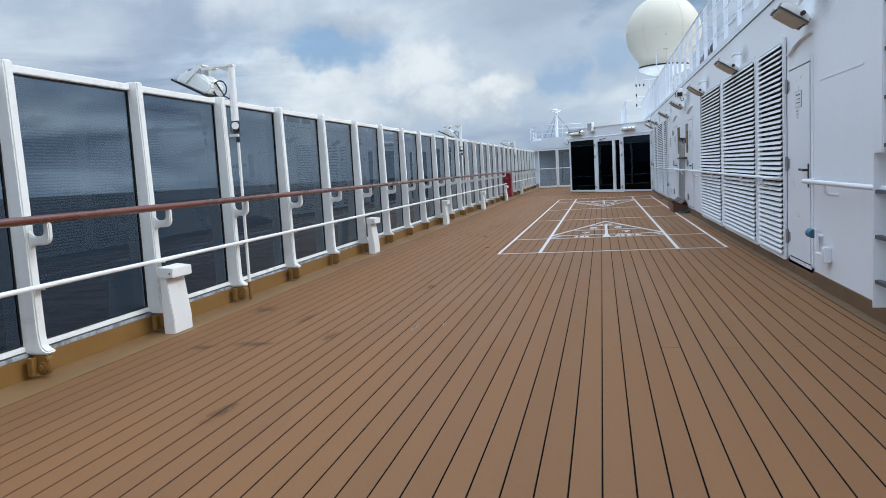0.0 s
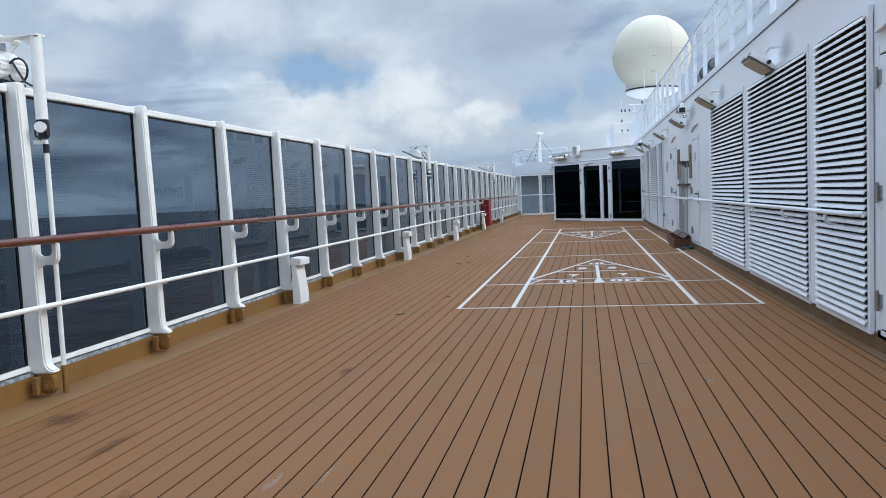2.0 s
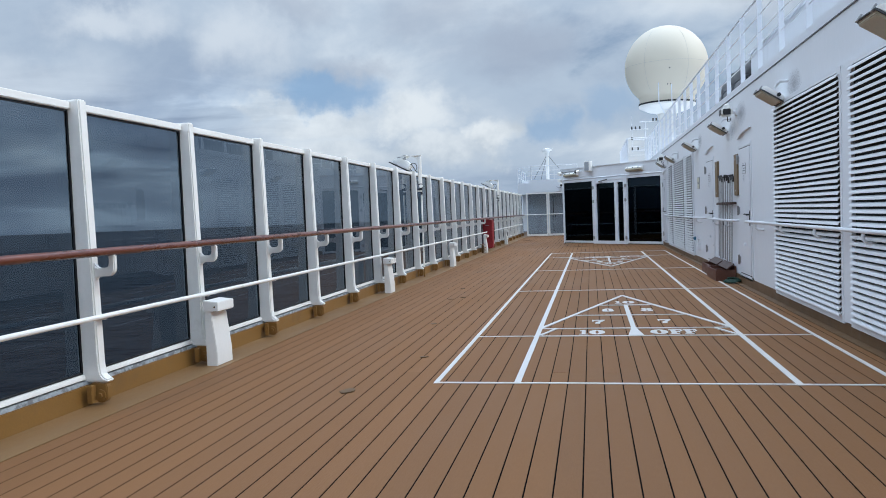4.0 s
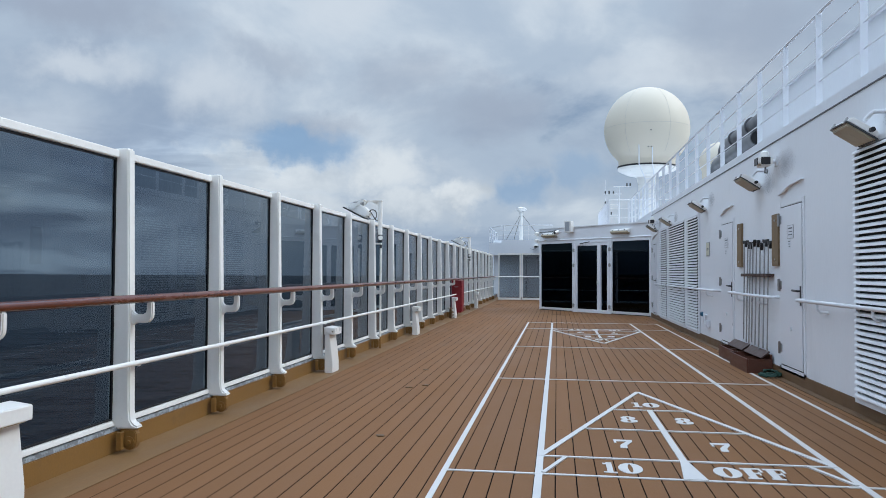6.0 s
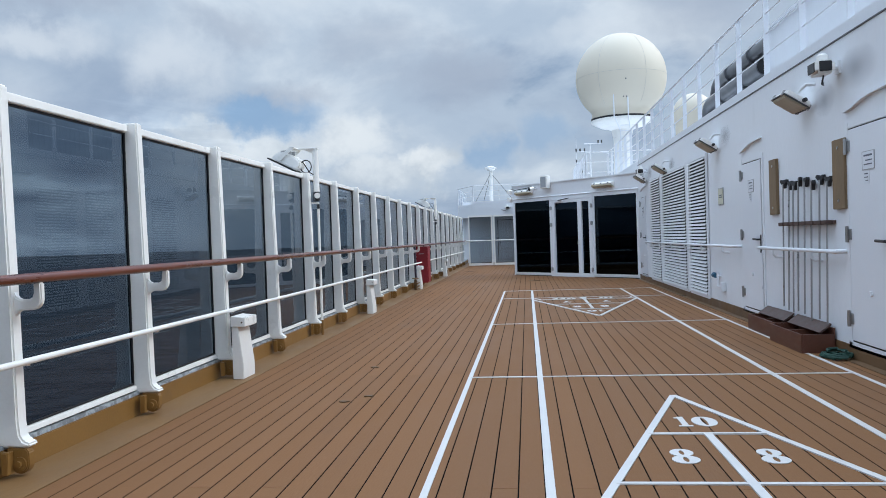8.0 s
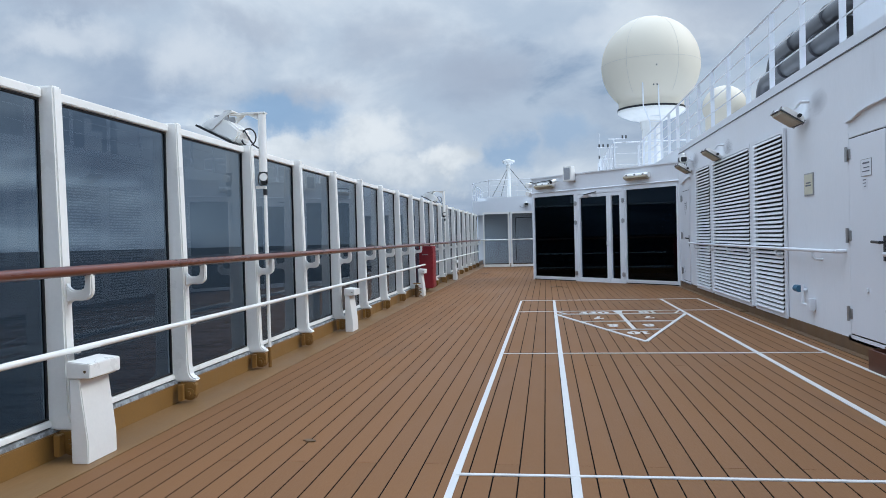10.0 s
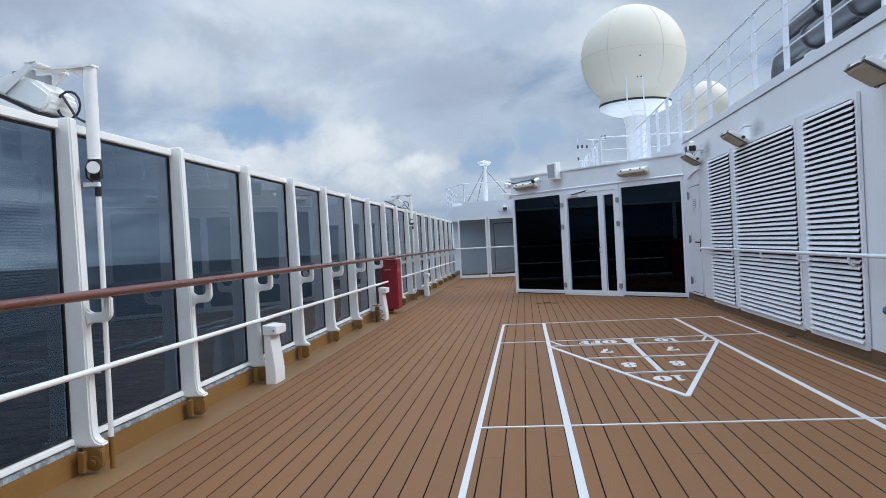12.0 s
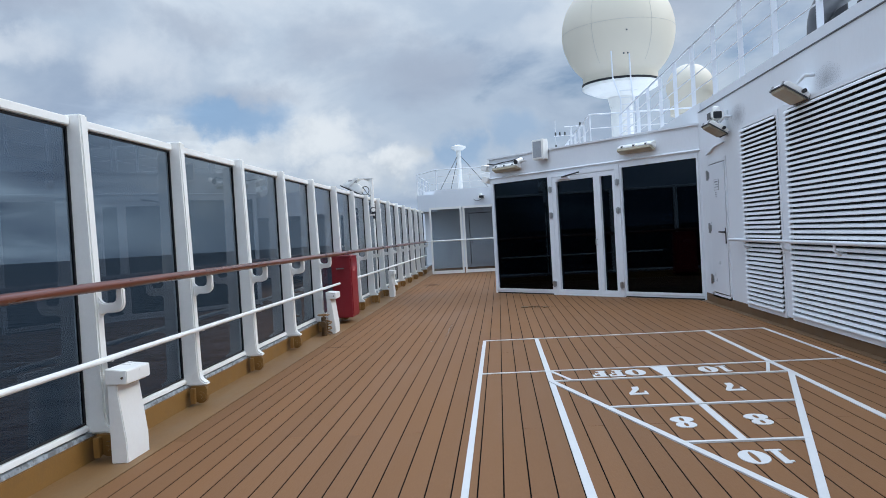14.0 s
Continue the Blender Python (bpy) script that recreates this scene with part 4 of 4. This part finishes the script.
sg = thing("wall_notice", pose(WALL, 21.6, 1.75), "small cream notice in a dark frame on the wall", "notice")
part("frame", Build().box(-0.012, 0, -0.15, 0.15, -0.13, 0.13), STEEL, sg)
part("sheet", Build().box(-0.015, -0.012, -0.135, 0.135, -0.115, 0.115), SIGN, sg)
part("print", Build().box(-0.0168, -0.0152, -0.08, 0.08, 0.01, 0.025).box(-0.0168, -0.0152, -0.09, 0.09, -0.02, -0.005), INK, sg)

# ---- red locker by the windscreen ----
rl = thing("fire_locker", pose(-3.215, 29.45, 0), "red painted steel locker hung on the kerb below the handrail", "locker")
part("body", Build().box(0, 0.30, 0, 0.52, 0.09, 1.035), RED, rl, bevel=0.008)
part("lid", Build().prism([(-0.005, -0.008, 1.036), (0.312, -0.008, 1.036), (0.312, -0.008, 1.046), (-0.005, -0.008, 1.060)], (0, 0.536, 0)), RED, rl)
part("door", Build().box(0.30, 0.312, 0.03, 0.49, 0.12, 1.01), RED, rl, bevel=0.004)
part("handle", Build().box(0.08, 0.2, -0.03, 0.0, 0.85, 0.868), STEEL, rl)
part("tag", Build().box(0.312, 0.3145, 0.12, 0.30, 0.80, 0.88), SCUFFW, rl, "worn pale tag")

# ---- upper deck rail and what stands above ----
def rail_run(name, pts, pitch, h=1.0, mids=(0.34, 0.67), base=0.0, label="white painted steel guard rail on the upper deck", thick=0.07):
    t = thing(name, pose(0, 0, 0), label, "railing", "ship guard rails")
    for a, b in zip(pts, pts[1:]):
        a, b = Vector(a), Vector(b)
        part("top_rail", Build().tube([a + Vector((0, 0, h)), b + Vector((0, 0, h))], 0.020, 8), WHITE, t, smooth=True)
        for z in mids:
            part("mid_rail", Build().tube([a + Vector((0, 0, h * z)), b + Vector((0, 0, h * z))], 0.0095, 6), WHITE, t, smooth=True)
        n = max(1, round((b - a).length / pitch))
        d = (b - a).normalized()
        turn = Matrix.Rotation(math.atan2(d.y, d.x), 4, "Z")
        me = Build().box(-0.008, 0.008, -thick / 2, thick / 2, base, h).mesh("post", WHITE)
        for i in range(n + 1):
            part("post", me, WHITE, t, at=Matrix.Translation(a + (b - a) * i / n) @ turn)
    return t


rail_run("railing", [(2.80, -2.9, 3.16), (2.80, 38.3, 3.16)], 1.25, 1.05, (0.27, 0.51, 0.75))
rail_run("railing", [(6.0, 38.4, 3.16), (2.0, 38.4, 3.16), (2.0, 45.9, 3.16)], 1.25, 1.12)
setting("upper_deck", Build().box(1.9, 2.72, 38.2, 46, 2.9, 3.16), WHITE, "white steel forward deck edge", "deck")
setting("upper_deck", Build().box(2.72, 16, 30.2, 46, 2.84, 3.16).box(1.9, 16, 46, 84, 2.84, 3.16), WHITE, "white steel upper deck ahead", "deck")

# radome
rd = thing("radome", pose(4.87, 50.3, 0), "large cream radome sphere on a white pedestal with a ladder", "radome")
R, ZC = 2.33, 9.33
prof = [(1.54, ZC - 2.16), (1.54, ZC - 1.83)]
for i in range(0, 25):
    a = radians(-48 + 138 * i / 24)
    prof.append((max(0.01, R * math.cos(a)), ZC + R * math.sin(a)))
part("shell", Build().lathe(prof, 48), DOME, rd, "cream glassfibre radome shell", smooth=True)
part("skirt", Build().lathe([(1.07, ZC - 2.55), (1.52, ZC - 2.34), (1.59, ZC - 2.28), (1.59, ZC - 2.16), (1.16, ZC - 2.16)], 48), POSTW, rd, smooth=True)
# solid black ring in place of the shaded gap between shell and skirt
part("gap", Build().lathe([(1.48, ZC - 2.17), (1.60, ZC - 2.17), (1.60, ZC - 2.08), (1.48, ZC - 2.08)], 48), GASKET, rd)
part("pedestal", Build().lathe([(0.50, 2.9), (0.46, ZC - 3.2), (0.56, ZC - 2.7), (1.07, ZC - 2.5)], 24), POSTW, rd, smooth=True)
for a0 in (-125, -65, -5):
    a = radians(a0)
    part("seam", Build().tube([((R + 0.002) * math.cos(e) * math.cos(a), (R + 0.002) * math.cos(e) * math.sin(a), ZC + (R + 0.002) * math.sin(e)) for e in [radians(-40 + 128 * i / 20) for i in range(21)]], 0.007, 5), SEAM, rd)
part("seam", Build().tube([((R + 0.002) * math.cos(i * math.tau / 48), (R + 0.002) * math.sin(i * math.tau / 48), ZC) for i in range(49)], 0.007, 5), SEAM, rd)
for ax, el in ((-91, -11), (-94, -33), (-89.5, -33)):
    a, e = radians(ax), radians(el)
    part("vent", Build().tube([((R + d) * math.cos(e) * math.cos(a), (R + d) * math.cos(e) * math.sin(a), ZC + (R + d) * math.sin(e)) for d in (-0.02, 0.025)], 0.035, 8), SHADE, rd)
lad = part("ladder", Build().tube([(-0.62, -1.9, ZC - 1.1), (-0.62, -1.95, ZC - 2.2), (-0.2, -1.0, ZC - 2.9), (-0.2, -0.9, 3.0)], 0.03, 6).tube([(0.08, -1.9, ZC - 1.1), (0.08, -1.95, ZC - 2.2), (0.3, -1.0, ZC - 2.9), (0.3, -0.9, 3.0)], 0.03, 6), WHITE, rd)
for i in range(14):
    z = 3.4 + 0.28 * i
    part("rung", Build().tube([(-0.2, -0.95, z), (0.3, -0.95, z)], 0.018, 6), WHITE, lad)
# a second, smaller radome behind
r2 = thing("radome", pose(12.9, 70.6, 0), "smaller white radome on the upper deck", "radome")
part("shell", Build().lathe([(1.36, 8.5)] + [(max(0.01, 1.56 * math.cos(radians(-30 + 120 * i / 16))), 10.35 + 1.56 * math.sin(radians(-30 + 120 * i / 16))) for i in range(17)], 32), DOME, r2, smooth=True)
part("pedestal", Build().lathe([(1.0, 3.15), (1.0, 8.5)], 20), POSTW, r2)

# forward glass screen, house and mast
SY = 42.6
sc = thing("glass_screen", pose(0, SY, 0), "white framed grey glass screens across the walkway", "screen")
for x0, x1 in ((-2.82, -1.76), (-1.72, -0.66)):
    part("frame", Build().box(x0, x0 + 0.06, -0.03, 0.03, 0.02, 2.2).box(x1 - 0.06, x1, -0.03, 0.03, 0.02, 2.2).box(x0 + 0.06, x1 - 0.06, -0.03, 0.03, 2.13, 2.2).box(x0 + 0.06, x1 - 0.06, -0.03, 0.03, 0.02, 0.12), POSTW, sc)
    part("pane", Build().box(x0 + 0.06, x1 - 0.06, -0.004, 0.004, 0.12, 2.13), CLEAR, sc, "light grey glass")
part("rail", Build().tube([(-3.0, -0.1, 1.1), (-0.6, -0.1, 1.1)], 0.022, 8), POSTW, sc, smooth=True)
setting("wall_north", Build().box(-3.4, 5.0, 47.0, 47.3, -0.6, 3.0).box(-0.62, 5.0, 42.5, 47.0, 2.2, 3.0), WHITE, "white painted forward house wall", "wall")
setting("forward_house", Build().box(-2.9, 5.0, 46.0, 52.0, 2.3, 2.98).box(-3.6, -2.9, 46.6, 52, 2.2, 2.85), WHITE, "white steel forward house with a flat roof", "deckhouse")
rail_run("railing", [(-0.3, 46.1, 2.98), (-2.8, 46.1, 2.98), (-3.6, 46.9, 2.9), (-3.6, 51.8, 2.9)], 1.3, 0.75, label="white guard rail round the forward house roof", thick=0.05)
ms = thing("radar_mast", pose(-2.0, 48.0, 2.98), "white pole mast with a flat antenna dome and wire stays", "mast")
part("pole", Build().tube([(0, 0, 0), (0, 0, 1.65)], 0.095, 14), POSTW, ms, smooth=True)
part("antenna", Build().lathe([(0.09, 1.60), (0.22, 1.66), (0.30, 1.72), (0.29, 1.79), (0.05, 1.86)], 20), POSTW, ms, smooth=True)
for dx, dy in ((0.9, -0.6), (-0.6, -0.8), (-0.35, 0.6)):
    part("stay", Build().tube([(0, 0, 1.5), (dx * 1.3, dy, 0.0)], 0.012, 5), SHADE, ms)

dome_camera(pose(-1.15, 46.0, 2.62, 0, 0, 90))

# exhaust pipes and house on the upper deck
ph = thing("pipe_bank", pose(4.5, 25.2, 3.16), "bank of large grey exhaust pipes with elbows on the upper deck", "pipes")
for x, z, L, d in ((0.2, 1.78, 4.6, 0.5), (0.0, 1.28, 4.7, 0.75), (0.75, 1.55, 4.5, 0.6)):
    bend = [(x, L - 0.38 + 0.38 * math.sin(a), z - 0.38 + 0.38 * math.cos(a)) for a in [math.pi / 2 * i / 6 for i in range(7)]]
    pp = part("pipe", Build().tube([(x, 0.0, z), (x, L - 0.6, z)] + bend + [(x, L, z - 0.38 - d)], 0.18, 18), PIPE, ph, smooth=True)
    # black disc on the capped end imitates the dark inside of the pipe
    part("pipe_mouth", Build().tube([(x, -0.015, z), (x, -0.001, z)], 0.16, 18), GASKET, pp)
    for y in (1.2, 3.0):
        part("collar", Build().tube([(x, y, z), (x, y + 0.08, z)], 0.225, 18), PIPE, pp)
part("ribbed_casing", Build().box(0.25, 1.1, 0.2, 4.0, 0.0, 1.15), SHADE, ph, "dark ribbed casing under the pipes")
for i in range(18):
    part("rib", Build().box(0.21, 0.249, 0.3 + 0.2 * i, 0.34 + 0.2 * i, 0.02, 1.12), PIPE, ph)
uh = setting("upper_house", Build().box(4.5, 9.0, -6, 25.0, 3.16, 5.05).box(4.44, 9.0, -6, 25.05, 5.05, 5.10), WHITE, "white steel house on the upper deck", "deckhouse")
im = thing("instrument_mast", pose(5.7, 80.0, 3.16), "white mast with wind instruments on cross arms", "mast")
part("pole", Build().tube([(0, 0, 0), (0, 0, 6.3)], 0.11, 10, 0.06), WHITE, im, smooth=True)
part("whip", Build().tube([(-1.25, 0, 3.4), (-1.25, 0, 6.9)], 0.025, 6), WHITE, im)
for x0, x1, z, at in ((-0.5, 1.1, 6.3, (0.75, 1.05)), (-1.4, 0.3, 5.6, (-1.25, -0.9, -0.5)), (-1.3, 0.0, 3.6, (-1.25, -0.7)), (-1.3, 0.0, 4.6, (-1.25,))):
    arm = part("arm", Build().tube([(x0, 0, z), (x1, 0, z)], 0.045, 6), WHITE, im)
    for x in at:
        part("sensor", Build().tube([(x, 0, z + 0.04), (x, 0, z + 0.3)], 0.07, 8), SHADE, arm)

# ---- ladder on the wall by the after end ----
ld = thing("wall_ladder", pose(WALL, 3.78, 0), "white steel wall ladder with grey non-slip rungs", "ladder")
part("stringer", Build().box(-0.17, -0.012, 0.46, 0.475, 0.18, 1.24), WHITE, ld)
part("stringer", Build().box(-0.17, -0.11, 0.0, 0.02, 0.18, 3.4), WHITE, ld)
part("casing", Build().box(-0.17, -0.002, 0.30, 0.475, 1.242, 3.4), WHITE, ld, bevel=0.006)
for i in range(9):
    part("rung", Build().box(-0.16, -0.12, 0.02, 0.46 if i < 3 else 0.30, 0.35 + 0.31 * i, 0.375 + 0.31 * i), SHADE, ld, "dark grey rung")

# ---- wear and litter on the deck ----
def stain_material(name, base, soft, grain=14, ragged=1.4, edge=(0.95, 1.55)):
    m = material(name, base, 0.66, var=0.2, scale=8, spec=0.16)
    nt = m.node_tree
    p = nt.nodes["Principled BSDF"]
    co, ln, n, r = (nt.nodes.new(k) for k in ("ShaderNodeTexCoord", "ShaderNodeVectorMath", "ShaderNodeTexNoise", "ShaderNodeMapRange"))
    mp = nt.nodes.new("ShaderNodeVectorMath")
    mp.operation, ln.operation = "MULTIPLY_ADD", "LENGTH"
    mp.inputs[1].default_value, mp.inputs[2].default_value = (2, 2, 0), (-1, -1, 0)
    nt.links.new(co.outputs["Generated"], mp.inputs[0]); nt.links.new(mp.outputs[0], ln.inputs[0])
    n.inputs["Scale"].default_value, n.inputs["Detail"].default_value = grain, 6
    geo = nt.nodes.new("ShaderNodeNewGeometry")
    nt.links.new(geo.outputs["Position"], n.inputs["Vector"])
    sub = nt.nodes.new("ShaderNodeMath"); sub.operation = "MULTIPLY_ADD"; sub.inputs[1].default_value = ragged
    nt.links.new(n.outputs["Fac"], sub.inputs[0]); nt.links.new(ln.outputs["Value"], sub.inputs[2])
    for i, v in enumerate((*edge, soft, 0.0)):
        r.inputs[i + 1].default_value = v
    nt.links.new(sub.outputs[0], r.inputs[0]); nt.links.new(r.outputs[0], p.inputs["Alpha"])
    return m


STAIN, SCUFF = stain_material("damp_stain", (0.08, 0.042, 0.022), 0.42), stain_material("pale_scuff", (0.40, 0.30, 0.22), 0.4)
for x, y, w, L, m in ((-2.60, 5.50, 0.34, 0.42, STAIN), (-1.96, 5.02, 0.12, 0.70, STAIN), (-1.46, 4.28, 0.12, 0.5, STAIN), (-1.41, 2.37, 0.14, 0.55, STAIN), (-2.0, 4.02, 0.5, 0.2, STAIN),
                      (-2.39, 3.91, 0.3, 0.2, STAIN), (-1.18, 6.75, 0.14, 0.3, STAIN), (-0.83, 4.6, 0.06, 0.42, SCUFF), (-0.61, 4.7, 0.05, 0.35, SCUFF), (1.37, 6.5, 0.10, 0.16, SCUFF),
                      (-2.62, 26.85, 0.5, 0.12, STAIN), (0.0, 30.5, 0.75, 0.3, STAIN), (0.48, 30.35, 0.2, 0.12, STAIN), (-1.5, 26.97, 0.42, 0.05, SCUFF), (-1.32, 28.1, 0.05, 2.2, SCUFF), (-2.4, 37.5, 0.6, 1.2, STAIN)):
    st = part("deck_stain", Build().add([(-w / 2, -L / 2, 0), (w / 2, -L / 2, 0), (w / 2, L / 2, 0), (-w / 2, L / 2, 0)], [(0, 1, 2, 3)]), m, at=pose(x, y, 0.0022))
    tagged(st, "worn mark on the brown deck planks", "stain", "marks on the deck", "structure")
# soft grey patches on the wall, beside the lights and cameras
SMUDGE = stain_material("grey_smudge", (0.30, 0.31, 0.33), 0.34, 4, 0.5, (0.3, 1.2))
for y, z, w, h in ((6.0, 2.62, 0.75, 0.4), (9.85, 2.62, 0.7, 0.36), (13.6, 2.62, 0.7, 0.36), (16.75, 2.66, 0.95, 0.42), (17.5, 2.5, 0.6, 0.4), (21.3, 2.64, 0.7, 0.34), (25.5, 2.6, 0.7, 0.36), (28.25, 2.66, 0.8, 0.4)):
    sm = part("wall_smudge", Build().add([(-w / 2, -h / 2, 0), (w / 2, -h / 2, 0), (w / 2, h / 2, 0), (-w / 2, h / 2, 0)], [(0, 1, 2, 3)]), SMUDGE, at=pose(WALL - 0.0025, y, z, 90, 0, -90))
    tagged(sm, "faint grey smudge on the white wall", "stain", "smudges on the wall", "structure")
for x, y, r in ((-1.42, 9.47, 0.07), (-1.14, 10.76, 0.04), (-1.47, 12.8, 0.045), (-1.74, 15.3, 0.04), (-1.58, 15.5, 0.035), (-1.8, 16.85, 0.04), (-0.2, 30.55, 0.09), (0.12, 30.4, 0.07), (-0.05, 30.62, 0.06)):
    pts = [(r * random.uniform(0.4, 1.0) * math.cos(k * math.tau / 9) * 1.4, r * random.uniform(0.4, 1.0) * math.sin(k * math.tau / 9), 0) for k in range(9)]
    tagged(part("litter_scrap", Build().prism(pts, (0, 0, 0.008)), RUST, at=pose(x, y, 0.0008, 0, 0, random.uniform(0, 180))), "small dark scrap of litter on the planks", "litter", "scraps on the deck")
dr = thing("deck_drain", pose(2.63, 24.37, 0), "round dark deck drain by the wall", "drain")
part("ring", Build().lathe([(0.075, 0.006), (0.075, 0.011), (0.055, 0.011), (0.055, 0.006)], 18), RUST, dr)
part("grate", Build().lathe([(0.055, 0.0065), (0.054, 0.008)], 18), BLACKP, dr)
hv = thing("hydrant_valve", pose(-3.04, 28.02, 0), "brass hydrant valve with a coiled strop by the windscreen", "valve")
part("stem", Build().tube([(0, 0, 0), (0, 0, 0.26)], 0.035, 10), RUST, hv)
part("outlet", Build().tube([(0, 0, 0.17), (0.02, -0.14, 0.17)], 0.04, 10), RUST, hv)
part("handwheel", Build().tube([(0.075 * math.cos(i * math.tau / 14), 0.075 * math.sin(i * math.tau / 14), 0.29) for i in range(15)], 0.011, 6).tube([(0, 0, 0.25), (0, 0, 0.3)], 0.012, 6), TAN, hv)
part("strop", Build().tube([(0.03 + 0.05 * math.cos(a), 0.1 + 0.04 * math.sin(a), 0.02 + 0.012 * a) for a in [0.5 * i for i in range(34)]], 0.01, 6), TAN, hv, smooth=True)
# forward passage behind the glass screens
pd = thing("passage_door", pose(-1.25, 47.0, 0), "grey-white door in the wall behind the glass screens", "door", kind="structure")
part("leaf", Build().box(-0.42, 0.42, -0.03, -0.002, 0.15, 2.05), DOORW, pd)
part("gasket", Build().box(-0.45, -0.425, -0.02, -0.002, 0.12, 2.08).box(-0.425, 0.425, -0.02, -0.002, 2.055, 2.08), GASKET, pd)
part("handle", Build().box(-0.36, -0.33, -0.07, -0.031, 0.9, 1.15), BLACKP, pd)
part("seam", Build().box(WALL - 0.004, WALL, 5.0, 6.2, 1.915, 1.93), DOORW, wall_east)

# ---- deck planks, last ----
PW, GAP = 0.1315, 0.0075
PLEN, JOINT = 9.44, 3.85       # plank length and one row of butt joints; a third of the planks ends in each row
near_mesh = {}
rest = Build()
count = 0


def plank_outline(w, y=0.0, x=0.0):
    c = 0.0012
    return [(x - w, y, -0.011), (x + w, y, -0.011), (x + w, y, -c), (x + w - c, y, 0), (x - w + c, y, 0), (x - w, y, -c)]


def plank_mesh(L):
    key = round(L, 3)
    if key not in near_mesh:
        near_mesh[key] = Build().prism(plank_outline((PW - GAP) / 2), (0, L, 0)).mesh("plank", PLANK)
    return near_mesh[key]


for i in range(42):
    x, w = TEAK0 + PW * (i + 0.5), (PW - GAP) / 2
    if i == 41:                # a narrow plank closes the deck along the wall
        x, w = TEAK1 - 0.036, 0.032
    y = JOINT - 3 * PLEN + (2 * PLEN / 3, PLEN / 3, 0.0)[(i + 2) % 3]
    while y < DECK1:
        a, b = max(y, DECK0) + 0.0015, min(y + PLEN, DECK1) - 0.0015
        y += PLEN
        if b - a < 0.05 or a > 36 and x > -0.3:
            continue
        if count < 300 and i < 41 and b < 34:
            part("plank", plank_mesh(b - a), PLANK, floor, at=pose(x, a, 0))
            count += 1
        else:
            rest.prism(plank_outline(w, a, x), (0, b - a, 0))
rp = part("planking", rest, PLANK, floor)
tagged(rp, "", "", "", "stuff")
